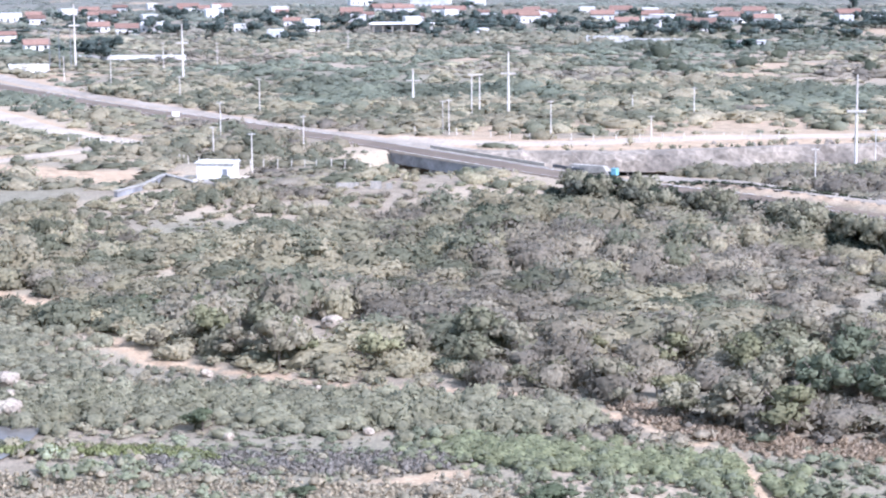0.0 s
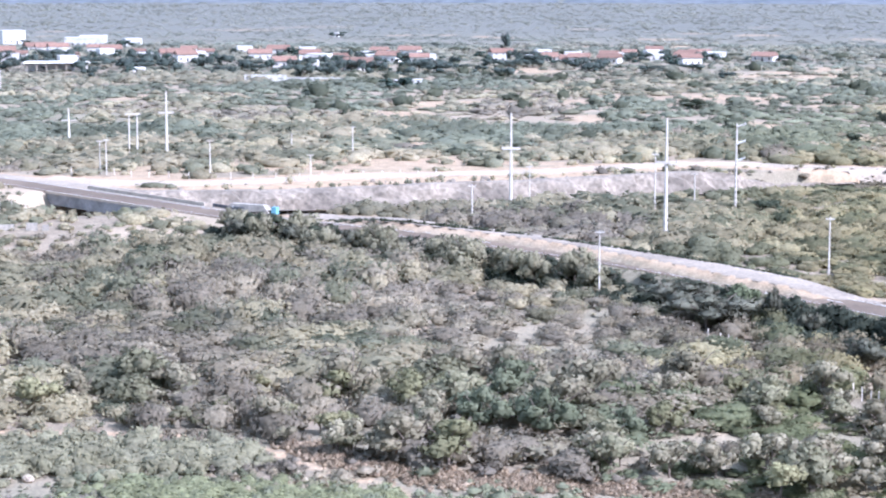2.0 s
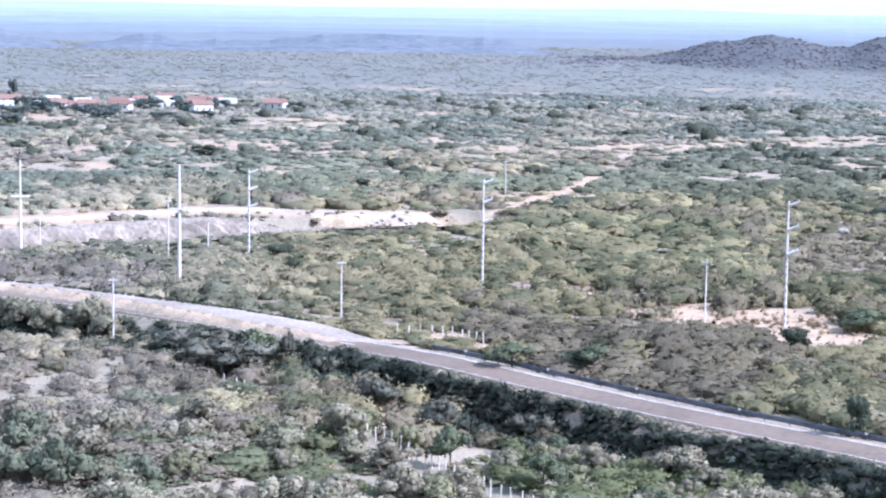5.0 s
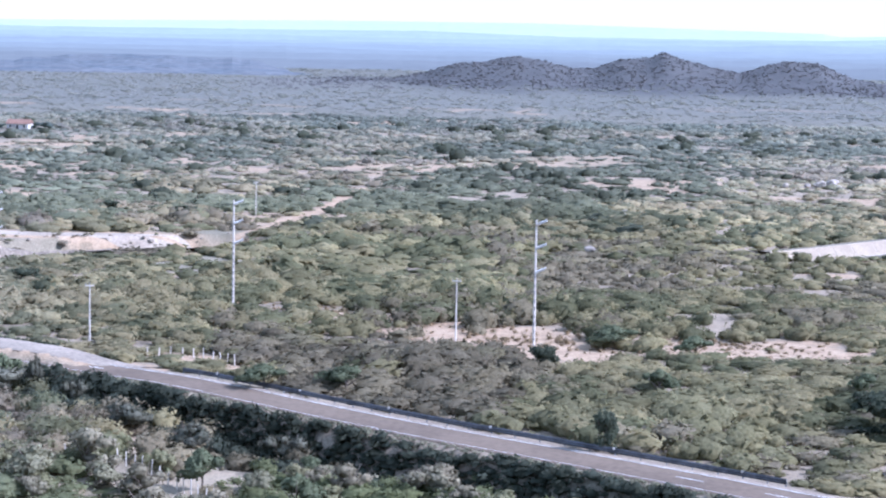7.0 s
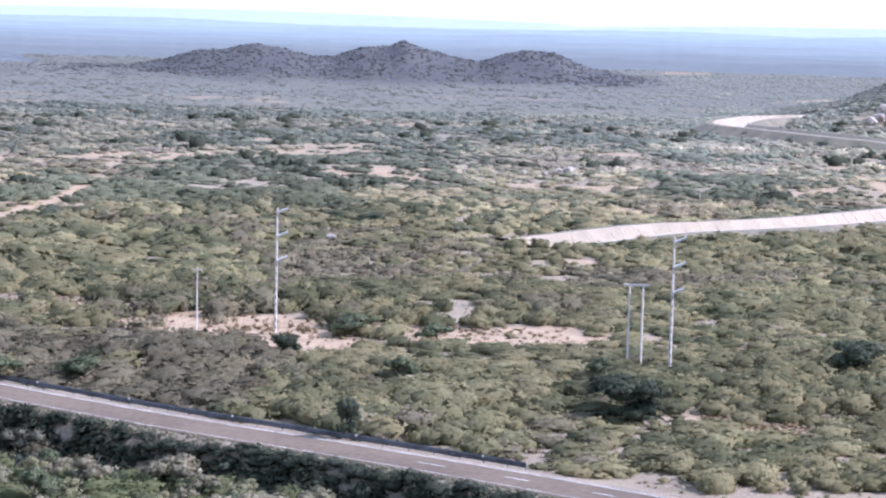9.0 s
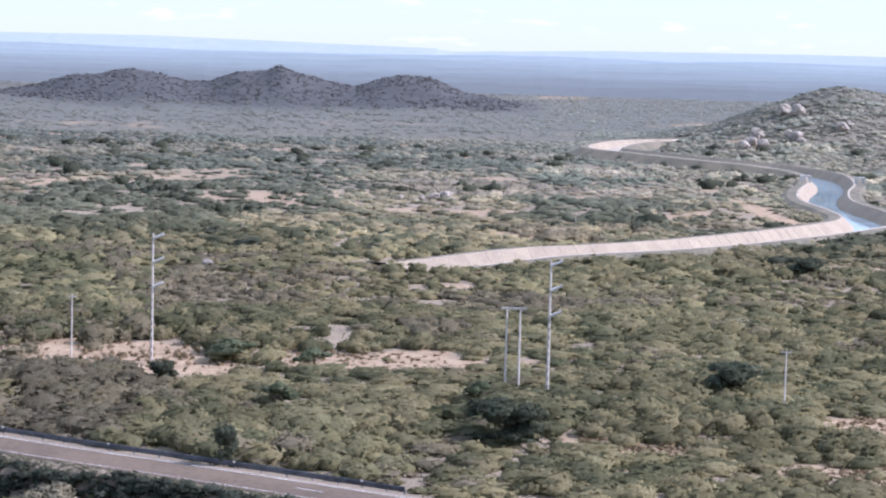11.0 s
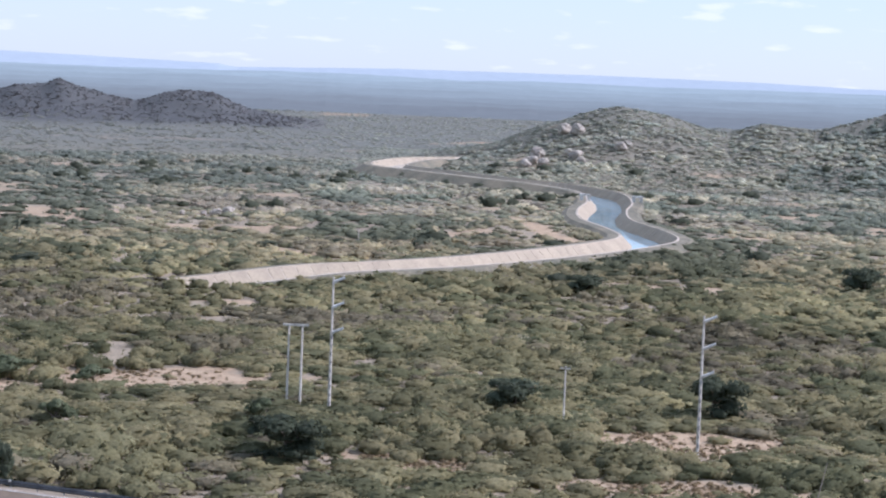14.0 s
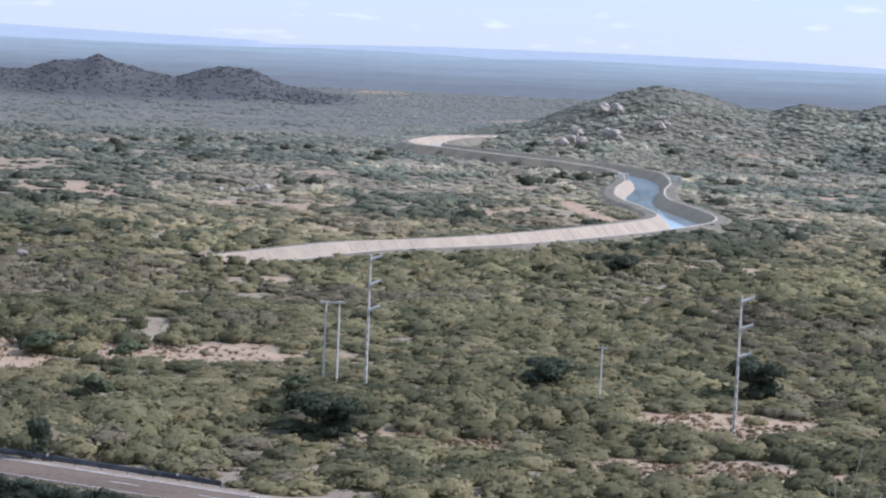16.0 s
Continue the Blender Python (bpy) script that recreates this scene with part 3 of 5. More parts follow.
def shrub_shape(seed, core_sub, leaves, size, twiggy, core=0.78, loose=0.75, lobes=5, tight=0.0, soft=0.7):
    """An uneven crown about two units wide: several lobes with a core, under leaf clumps or bare twigs.
    Gives points, faces and rounded shading normals."""
    rs = np.random.RandomState(seed)
    a = rs.uniform(0, 2 * np.pi, lobes)
    q = (0.72 - 0.2 * tight) * np.sqrt(rs.rand(lobes))
    c = np.stack([q * np.cos(a), q * np.sin(a), rs.uniform(-0.05, 0.4, lobes) - 0.35 * q], 1)
    rad = rs.uniform(0.26 + 0.1 * tight, 0.52 + 0.04 * tight, lobes)
    c[0], rad[0] = (0.1, 0, 0.1), 0.52 + 0.08 * tight
    V, F, N, base = [], [], [], 0
    if core_sub is not None:
        v, f = ico(core_sub)
        along_ = v @ c.T
        inside = rad[None] ** 2 - (c ** 2).sum(1)[None] + along_ ** 2
        reach = np.where(inside > 0, along_ + np.sqrt(np.maximum(inside, 0)), 0.3).max(1)
        V.append(v * (reach * core + rs.uniform(-0.07, 0.05, len(v)))[:, None])
        F.append(f)
        N.append(v)
        base = len(v)
    if leaves:
        k = rs.choice(lobes, leaves, p=rad ** 2 / (rad ** 2).sum())
        d = rs.randn(leaves, 3)
        d[:, 2] = np.abs(d[:, 2]) * 1.15 - 0.4
        d /= np.linalg.norm(d, axis=1)[:, None]
        p = c[k] + d * (rad[k] * rs.uniform(0.6 if twiggy else 0.82, 1.14, leaves))[:, None]
        s = size * rs.uniform(0.6, 1.4, (leaves, 1))
        if twiggy:
            up = d + np.array((0, 0, 0.45)) + 0.5 * rs.randn(leaves, 3)
            up /= np.linalg.norm(up, axis=1)[:, None]
            b = np.cross(up, rs.randn(leaves, 3))
            b /= np.linalg.norm(b, axis=1)[:, None]
            tri = np.stack([p - up * s * 1.3 - b * s * 0.38, p - up * s * 1.3 + b * s * 0.38, p + up * s * 1.3], 1)
            face = np.cross(up, b)
        else:
            face = d + loose * rs.randn(leaves, 3)
            face /= np.linalg.norm(face, axis=1)[:, None]
            a_ = np.cross(face, rs.randn(leaves, 3))
            a_ /= np.linalg.norm(a_, axis=1)[:, None]
            b = np.cross(face, a_)
            tri = np.stack([p + a_ * s, p - a_ * s * 0.6 + b * s * 0.8, p - a_ * s * 0.5 - b * s * 0.8], 1)
        face *= np.sign((face * d).sum(1))[:, None] + 1e-6
        whole = p / np.linalg.norm(p, axis=1)[:, None]
        n = soft * (0.6 * d + 0.4 * whole) + (1 - soft) * face
        n /= np.linalg.norm(n, axis=1)[:, None]
        V.append(tri.reshape(-1, 3))
        F.append(np.arange(3 * leaves).reshape(-1, 3) + base)
        N.append(np.repeat(n, 3, 0))
    return np.vstack(V), np.vstack(F), np.vstack(N)


GREENS = np.array([(0.25, 0.24, 0.172), (0.215, 0.212, 0.155), (0.29, 0.272, 0.2), (0.17, 0.178, 0.13), (0.3, 0.285, 0.205), (0.14, 0.155, 0.115)])
DRYS = np.array([(0.262, 0.238, 0.195), (0.235, 0.213, 0.178), (0.284, 0.257, 0.204), (0.213, 0.193, 0.16), (0.265, 0.247, 0.19)])
GREENS *= (1.07, 1.0, 0.93)
DRYS *= (1.03, 0.99, 0.92)
RS = np.random.RandomState(11)


def sector(n, r0, r1, a0=-66.0, a1=16.0):
    r = np.sqrt(RS.uniform(r0 * r0, r1 * r1, n))
    a = np.radians(RS.uniform(a0, a1, n))
    return r * np.sin(a), r * np.cos(a)


POND = (-191, 94, 15, 4.5)
KEEP_OUT = [(-340, 272, 7), (-327, 270, 6), (-316, 262, 8), (-345, 229, 8), (-356, 238, 9), (-219, 162, 7), (-223, 157, 5), (-213, 158, 5), (-314, 244, 7), (-298, 289, 9), (-196, 103, 4)]


def forest_side(x, y):
    """The thick scrub between the track and the highway."""
    r, az = np.hypot(x, y), np.degrees(np.arctan2(x, y))
    d, s = along(x, y, ROAD_LINE)
    edge = np.interp(az, [-66, -60, -57.6, -54.7, -52.4, -49.8, -46.8, -44, -42, -40, -37, -34, -30.7, -28, -24], [320, 272, 246, 246, 240, 235, 232, 222, 217, 216, 216, 216, 211, 195, 150]) - 4
    return (s > 0) & (r > edge + 5) & (d > 9) & ~((x < -330) & (y > 170) & (r > 385))


def in_village(x, y):
    return along(x, y, [(-980, 470), (-540, 850)])[0] < 75


def room_for_scrub(x, y):
    r, az = np.hypot(x, y), np.degrees(np.arctan2(x, y))
    d, s = along(x, y, ROAD_LINE)
    ok = d > np.where(s > 0, 7.2, 9.5)
    for line, w in ((CUT_LINE, np.where(y < 282, 8, 14)), (CANAL_LINE, 13.0)):
        ok &= along(x, y, line)[0] > w
    ok &= RS.rand(len(x)) > bareness(x, y) * 1.08
    for cx, cy, w in KEEP_OUT:
        ok &= np.hypot(x - cx, y - cy) > w
    ok &= ((x - POND[0]) / POND[2]) ** 2 + ((y - POND[1]) / POND[3]) ** 2 > 1
    thin = smooth(drift(x, y, 40) * 0.6 + drift(x, y, 11) * 0.4, 0.52, 0.66)
    forest = forest_side(x, y)
    ok &= RS.rand(len(x)) > np.where(forest, 0.08, np.where(s > 0, 0.6, 0.35)) * thin
    ok &= ~((along(x, y, DIRT_ROAD)[0] < 22) & (RS.rand(len(x)) < 0.75))
    ok &= ~((np.abs(x + 335) < 34) & (y > 245) & (y < 290) & (RS.rand(len(x)) < 0.3))
    ok &= ~(in_village(x, y) & (RS.rand(len(x)) < 0.55))
    # a cleared strip along the fence
    ok &= along(x, y, [(-125, 229.5), (-112.7, 221.5), (-98, 209.5), (-86, 202), (-78, 196)])[0] > 3.6
    # rubble and lots round the white hut
    ok &= ~((s > 0) & (x < -330) & (r > 385) & (RS.rand(len(x)) < 0.3))
    return ok


def hues(x, y):
    n = len(x)
    r, az = np.hypot(x, y), np.degrees(np.arctan2(x, y))
    wet = drift(x, y, 60) * 0.45 + drift(x + 77, y, 19) * 0.35 + 0.12 + RS.rand(n) * 0.16
    low = (r < 215) & (az < -28)
    green = wet > np.where(low, 0.36, np.where(r > 520, 0.42, np.where(az > -30, 0.485, 0.48)))
    stand_ = (drift(x + 31, y + 11, 17) * 0.78 + RS.rand(n) * 0.22) * 0.999  # neighbours are mostly of one kind
    col = np.where(green[:, None], GREENS[(stand_ * len(GREENS)).astype(int)], DRYS[(stand_ * len(DRYS)).astype(int)])
    lush = ((r < 262) & (az > -36) & (along(x, y, ROAD_LINE)[1] > 0))
    green |= lush & (RS.rand(n) < 0.6)
    col = np.where((lush & green)[:, None], np.array((0.18, 0.19, 0.12)) * (0.7 + 0.5 * stand_[:, None]), col)
    belt = smooth(drift(r + 300, az * 16, 70) * 0.75 + drift(x, y, 22) * 0.25, 0.5, 0.62) * smooth(r, 520, 600) * (1 - smooth(r, 1250, 1500))
    rank = belt > RS.rand(n)
    green |= rank
    col = np.where(rank[:, None], np.array((0.165, 0.172, 0.122)) * (1 - 0.2 * smooth(az, -30, -12)[:, None]) * (0.75 + 0.6 * stand_[:, None]), col)
    # dry straw and fresh green patches on the slope below the track
    grassy = low & (along(x, y, ROAD_LINE)[1] > 0) & ~forest_side(x, y)
    dry = smooth(drift(x + 5, y - 9, 16) * 0.6 + RS.rand(n) * 0.4, 0.5, 0.62)[:, None]
    col = np.where(grassy[:, None], np.array((0.25, 0.255, 0.165)) * (1 - dry) * (0.75 + 0.5 * stand_[:, None]) + np.array((0.35, 0.3, 0.215)) * dry, col)
    warm = smooth(az, -36, -28)[:, None] * (1 - smooth(r, 500, 900))[:, None]
    col = col * (1 + warm * np.array((0.03, -0.01, -0.14)))
    brown = ((az > -28) & (r < 640) & ~green)[:, None]
    col = np.where(brown, col * (0.97, 0.98, 0.95), col)
    # far scrub paled and greyed with distance as haze; rocky hills set darker grey
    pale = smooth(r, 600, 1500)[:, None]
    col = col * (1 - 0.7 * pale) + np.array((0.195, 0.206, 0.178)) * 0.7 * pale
    stony = ((r > 1850) & (r < 2200) & (az > -25) & (az < -6))[:, None]
    col = np.where(stony, np.array((0.168, 0.16, 0.158)) * RS.uniform(0.94, 1.06, (n, 1)), col)
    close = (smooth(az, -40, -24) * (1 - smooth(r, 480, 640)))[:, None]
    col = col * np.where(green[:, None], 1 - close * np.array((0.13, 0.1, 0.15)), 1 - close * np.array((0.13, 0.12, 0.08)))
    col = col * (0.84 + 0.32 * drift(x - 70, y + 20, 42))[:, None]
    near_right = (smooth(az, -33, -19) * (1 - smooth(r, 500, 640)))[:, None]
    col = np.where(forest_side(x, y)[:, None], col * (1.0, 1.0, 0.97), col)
    # scrub made paler with range, most at the right bearings
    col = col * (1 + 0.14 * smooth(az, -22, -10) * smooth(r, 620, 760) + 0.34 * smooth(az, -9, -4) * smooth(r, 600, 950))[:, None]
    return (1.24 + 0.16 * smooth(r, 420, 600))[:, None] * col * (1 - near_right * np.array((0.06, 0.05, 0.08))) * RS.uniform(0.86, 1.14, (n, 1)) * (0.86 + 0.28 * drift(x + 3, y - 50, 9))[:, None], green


def scatter(name, x, y, width, shapes_green, shapes_dry, label, squat=0.8, lift=0.5, own=None, mat=None):
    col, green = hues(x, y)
    if own is not None:
        col = np.array(own)[None] * RS.uniform(0.8, 1.2, (len(x), 1))
    z = land(x, y)
    V, F, T, N, base = [], [], [], [], 0
    for shapes, pick in ((shapes_green, green), (shapes_dry, ~green)):
        which = RS.randint(0, len(shapes), len(x))
        for k, (sv, sf, sn) in enumerate(shapes):
            i = np.nonzero(pick & (which == k))[0]
            if not len(i):
                continue
            w = width[i] / 2
            h = w * squat * RS.uniform(0.85, 1.15, len(i)) * (0.5 + 1.05 * drift(x[i] + 9, y[i], 24))
            a = RS.uniform(0, 2 * np.pi, len(i))
            c, s = np.cos(a)[:, None], np.sin(a)[:, None]
            long_ = RS.uniform(0.85, 1.5, len(i))[:, None]
            px = (sv[None, :, 0] * long_ * c - sv[None, :, 1] * s) * w[:, None] + x[i][:, None]
            py = (sv[None, :, 0] * long_ * s + sv[None, :, 1] * c) * w[:, None] + y[i][:, None]
            pz = sv[None, :, 2] * h[:, None] + (z[i] + h * lift)[:, None]
            V.append(np.stack([px, py, pz], 2).reshape(-1, 3))
            nn = np.stack([sn[None, :, 0] * c - sn[None, :, 1] * s, sn[None, :, 0] * s + sn[None, :, 1] * c, np.repeat(sn[None, :, 2] * 1.3 + 0.55, len(i), 0)], 2).reshape(-1, 3)
            N.append(nn / np.linalg.norm(nn, axis=1)[:, None])
            F.append((sf[None] + (np.arange(len(i)) * len(sv))[:, None, None] + base).reshape(-1, 3))
            T.append(np.repeat(col[i], len(sv), 0))
            base += len(i) * len(sv)
    me = mesh_from(name, np.vstack(V), np.vstack(F), mat or M_LEAF, True, tint=np.vstack(T), normals=np.vstack(N))
    return tagged(new(name, me), label, "scrub", kind="stuff")


G0 = [shrub_shape(s, 1, 250, 0.1, False, 0.84, 0.45, lobes=7, tight=0.5, soft=0.8) for s in range(8)]
D0 = [shrub_shape(s + 20, 1, 260, 0.085, False, 0.8, 0.8, lobes=8, tight=0.3, soft=0.8) for s in range(8)]
G1 = [shrub_shape(s + 30, 1, 80, 0.12, False, 0.88, 0.45, lobes=7, tight=0.6, soft=0.8) for s in range(6)]
D1 = [shrub_shape(s + 40, 1, 90, 0.12, False, 0.82, 0.8, lobes=8, tight=0.3, soft=0.8) for s in range(6)]
G2 = [shrub_shape(s + 50, 1, 18, 0.22, False, 0.86, 0.4, tight=0.7, soft=0.85) for s in range(6)]
D2 = [shrub_shape(s + 60, 1, 20, 0.22, False, 0.82, 0.7, tight=0.4, lobes=7, soft=0.85) for s in range(6)]
G3 = [shrub_shape(s + 70, 0, 9, 0.28, False, 0.95, 0.3, lobes=5, soft=0.9) for s in range(6)]
D3 = [shrub_shape(s + 75, 0, 9, 0.28, False, 0.9, 0.5, lobes=5, soft=0.9) for s in range(6)]
L3 = [shrub_shape(s + 80, 0, 22, 0.2, False, 0.9, 0.5, lobes=5, soft=0.8) for s in range(6)]
T3 = [shrub_shape(s + 85, 0, 24, 0.24, True, 0.8, lobes=5, soft=0.85) for s in range(6)]
G4 = [shrub_shape(s + 90, 0, 1, 0.4, False, 1.0, 0.25, lobes=4, soft=0.9) for s in range(6)]


def spread(n, r0, r1, w0, w1, power=1.3):
    x, y = sector(n, r0, r1)
    ok = room_for_scrub(x, y)
    x, y = x[ok], y[ok]
    return x, y, (RS.uniform(0, 1, len(x)) ** power * (w1 - w0) + w0) * (0.68 + 0.7 * drift(x + 44, y, 32))


# the thick scrub by the highway; its nearest shrubs are things of their own
x, y, w = spread(7000, 180, 400, 4.2, 9.6, 1.5)
f = forest_side(x, y)
x, y, w = x[f], y[f], w[f]
w *= np.where((x < -285) & (np.hypot(x, y) > 335), 0.5, 1.0)  # low growth before the bridge
near = np.hypot(x, y) < 262
order = np.nonzero(near)[0]
single = np.zeros(len(x), bool)
single[order[:260]] = True
scatter("thick_scrub", x[~single], y[~single], w[~single], G0, D0, "dense grey-green thorn scrub with leafless grey crowns", 0.74, 0.38)
SHRUBS = list(zip(x[single], y[single], w[single]))

x, y, w = spread(9500, 175, 400, 1.6, 4.2)
f = forest_side(x, y)
scatter("undergrowth", x[f], y[f], w[f], L3, T3, "low grey-green undergrowth beneath the thorn scrub", 0.7, 0.4)
x, y, w = spread(8500, 150, 330, 0.8, 3.8, 2.0)
f = ~forest_side(x, y)
scatter("low_scrub", x[f], y[f], w[f], L3, T3, "low olive bushes and dry tufts over pale grass", 0.7)
x, y = sector(10500, 150, 300, -66, -27)
f = room_for_scrub(x, y) & ~forest_side(x, y) & (along(x, y, [(-159, 162), (-140, 161), (-122.7, 177), (-112, 184)])[0] > 4.5) & (along(x, y, [(-180, 88), (-163, 107.5), (-147, 124)])[0] > 4)
x, y = x[f], y[f]
scatter("tufts", x, y, RS.uniform(0.6, 2.3, len(x)), L3, T3, "low olive tufts and dry brush beside the track", 0.7)
x, y, w = spread(10800, 232, 420, 3.2, 9.4, 1.4)
f = ~forest_side(x, y) & (along(x, y, ROAD_LINE)[1] < 0)
scatter("roadside_scrub", x[f], y[f], w[f], G1, D1, "grey-green thorn scrub beyond the highway", 0.6, 0.3)
x, y, w = spread(20500, 400, 640, 3.6, 10.5, 1.6)
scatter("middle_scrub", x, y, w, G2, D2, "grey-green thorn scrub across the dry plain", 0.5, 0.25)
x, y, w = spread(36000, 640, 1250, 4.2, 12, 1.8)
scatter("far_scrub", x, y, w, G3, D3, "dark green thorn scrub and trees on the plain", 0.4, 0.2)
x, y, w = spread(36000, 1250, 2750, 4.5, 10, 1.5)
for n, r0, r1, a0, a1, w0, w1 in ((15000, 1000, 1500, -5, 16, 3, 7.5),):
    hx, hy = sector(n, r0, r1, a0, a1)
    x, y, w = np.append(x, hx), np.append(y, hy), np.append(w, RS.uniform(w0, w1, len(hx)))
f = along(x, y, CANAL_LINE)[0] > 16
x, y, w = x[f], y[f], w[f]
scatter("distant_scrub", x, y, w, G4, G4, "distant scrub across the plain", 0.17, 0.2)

x, y = sector(3500, 1800, 2250, -26, -4)
f = hill_cover(x, y) > 0.3 + 0.6 * RS.rand(len(x))
scatter("hill_scrub", x[f], y[f], RS.uniform(3, 6, f.sum()), G3, G3, "dark purple-grey scrub over the rocky hills", 0.7, 0.2, own=(0.17, 0.166, 0.16))
# bushes down the canal's earth banks
k = RS.randint(0, len(CANAL_LINE) - 1, 5200)
u = RS.rand(5200)[:, None]
p = CANAL_LINE[k] * (1 - u) + CANAL_LINE[k + 1] * u + RS.uniform(-23, 23, (5200, 2))
dk_, side_ = along(p[:, 0], p[:, 1], CANAL_LINE)
p = p[(dk_ > 12.5) & (dk_ < 24) & ~((side_ > 0) & (p[:, 0] > -25) & (p[:, 1] < 690) & (RS.rand(len(p)) < 0.9)) & (bareness(p[:, 0], p[:, 1]) < 0.5)]
scatter("berm_scrub", p[:, 0], p[:, 1], RS.uniform(1.8, 4.6, len(p)), G3, D3, "low dark bushes down the earth banks of the canal", 0.6, 0.25)
n_ = 520
x, y = RS.uniform(-385, -316, n_), RS.uniform(240, 279, n_)
f = (along(x, y, ROAD_LINE)[0] > 8) & (np.hypot(x + 345, y - 229) > 11) & (np.hypot(x + 322, y - 240) > 5)
scatter("bridge_scrub", x[f], y[f], RS.uniform(1.2, 3.4, f.sum()), L3, T3, "low bushes and dry brush before the bridge", 0.6, 0.35)
# bushes and rubble over the rock faces of the cutting
k = RS.randint(0, len(CUT_LINE) - 1, 2600)
u = RS.rand(2600)[:, None]
p = CUT_LINE[k] * (1 - u) + CUT_LINE[k + 1] * u + RS.randn(2600, 2) * 11
p = p[(along(p[:, 0], p[:, 1], ROAD_LINE)[0] > 11) & (p[:, 1] > 296) & (along(p[:, 0], p[:, 1], GRAVEL_LANE)[0] > 6)]
half = len(p) * 2 // 3
scatter("cutting_scrub", p[:half, 0], p[:half, 1], RS.uniform(0.9, 3.4, half), L3, T3, "small bushes on the slopes of the cutting", 0.8)
scatter("rubble", p[half:, 0], p[half:, 1], RS.uniform(0.5, 1.6, len(p) - half), [(*ico(1), ico(1)[0])], [(*ico(1), ico(1)[0])], "broken grey rock strewn over the cutting", 0.8, 0.3, mat=M_CUTROCK)

# bushes down the highway bank, and a fringe of pale grass along its top
def beside_road(n, near_, far_):
    i = RS.randint(0, len(ROAD_LINE) - 1, n)
    u = RS.rand(n)[:, None]
    p = ROAD_LINE[i] * (1 - u) + ROAD_LINE[i + 1] * u
    d = ROAD_LINE[i + 1] - ROAD_LINE[i]
    d /= np.linalg.norm(d, axis=1)[:, None]
    o = RS.uniform(near_, far_, n)
    x, y = p[:, 0] + d[:, 1] * o, p[:, 1] - d[:, 0] * o
    f = (x > -290) & (x < 30)
    return x[f], y[f]


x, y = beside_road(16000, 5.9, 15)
# own colour darkened so the bank's shade is in the leaves
scatter("bank_scrub", x, y, RS.uniform(1.6, 4.2, len(x)), L3, T3, "green bushes down the highway bank, darkened to hold its shade", 0.7, own=(0.088, 0.098, 0.07))
x, y = beside_road(6000, 4.0, 6.2)
scatter("verge_tufts", x, y, RS.uniform(0.4, 1.1, len(x)), G3, G3, "dry pale grass tufts along the asphalt edge", 0.7, own=(0.27, 0.26, 0.17))

x, y = beside_road(4200, -9.2, -6.3)
f = (x < -165) & (x > -285)
scatter("hedge_scrub", x[f], y[f], RS.uniform(0.7, 2.0, f.sum()), L3, T3, "dark low bushes between the asphalt and the gravel lane", 0.7, own=(0.09, 0.1, 0.065))


def drifts(name, pts, n, wide, w0, w1, tint, label, squat=1.1, shapes=None):
    """Grass standing in a band along a line."""
    p = curve_through(pts, 2.0)
    p = p[RS.randint(0, len(p), n)] + RS.randn(n, 2) * wide
    p = p[bareness(p[:, 0], p[:, 1]) < 0.6]
    scatter(name, p[:, 0], p[:, 1], RS.uniform(w0, w1, len(p)), shapes or T3, shapes or T3, label, squat, 0.4, own=tint)


drifts("reeds", [(-190, 99), (-184.2, 104.8), (-178.3, 111), (-174, 112.5)], 1500, 0.9, 0.5, 1.2, (0.36, 0.37, 0.17), "yellow-green reeds at the edge of the pond")
drifts("dry_grass", [(-159, 162), (-150, 160.5), (-140, 162), (-132, 169.5), (-122.7, 177), (-112, 184)], 3000, 1.7, 0.5, 1.3, (0.46, 0.36, 0.25), "tall dry tan grass along the foot of the scrub", 0.9)
drifts("pale_grass", [(-180, 88), (-171, 99), (-163, 107.5), (-152, 115), (-147, 124)], 1500, 2.6, 0.4, 1.0, (0.52, 0.44, 0.31), "pale dry grass on the slope", 0.8)
drifts("olive_bushes", [(-212, 98), (-204.3, 105.5), (-195.6, 118.8), (-182.6, 130), (-169.3, 143.1), (-161.4, 149)], 1000, 3.6, 1.4, 4.4, (0.33, 0.31, 0.205), "olive leafy bushes in a band across the slope", 0.8, G1)
drifts("slope_bushes", [(-262, 128), (-240, 127), (-226, 120), (-214, 118)], 420, 6, 1.2, 3.4, (0.33, 0.31, 0.21), "pale olive bushes on the slope above the pond", 0.7, G1)
drifts("dry_weeds", [(-176, 108), (-167.7, 117.2), (-161.9, 122), (-157, 130)], 2000, 2.4, 0.4, 1.2, (0.36, 0.32, 0.265), "dry mauve-grey weeds on the slope", 0.9)
drifts("fresh_growth", [(-157, 135), (-148, 141), (-139.3, 148.2), (-131, 151)], 700, 2.6, 1.0, 3.0, (0.32, 0.325, 0.185), "fresh green low growth on the slope", 0.6, G1)
spots_ = [(-106, 331, 20), (-64, 338, 18), (26, 298, 14), (-143, 352, 14), (18, 262, 10), (-15, 270, 9)]
p = np.vstack([np.array((cx, cy)) + RS.randn(260, 2) * w_ * (0.75, 0.45) for cx, cy, w_ in spots_])
scatter("clearing_tufts", p[:, 0], p[:, 1], RS.uniform(0.5, 1.9, len(p)), T3, T3, "dry orange-tan tufts in the sandy clearings", 0.7, 0.4, own=(0.33, 0.25, 0.145))
x, y = sector(900, 520, 1150, -45, 16)
f = room_for_scrub(x, y) & (drift(x + 9, y + 40, 55) > 0.42)
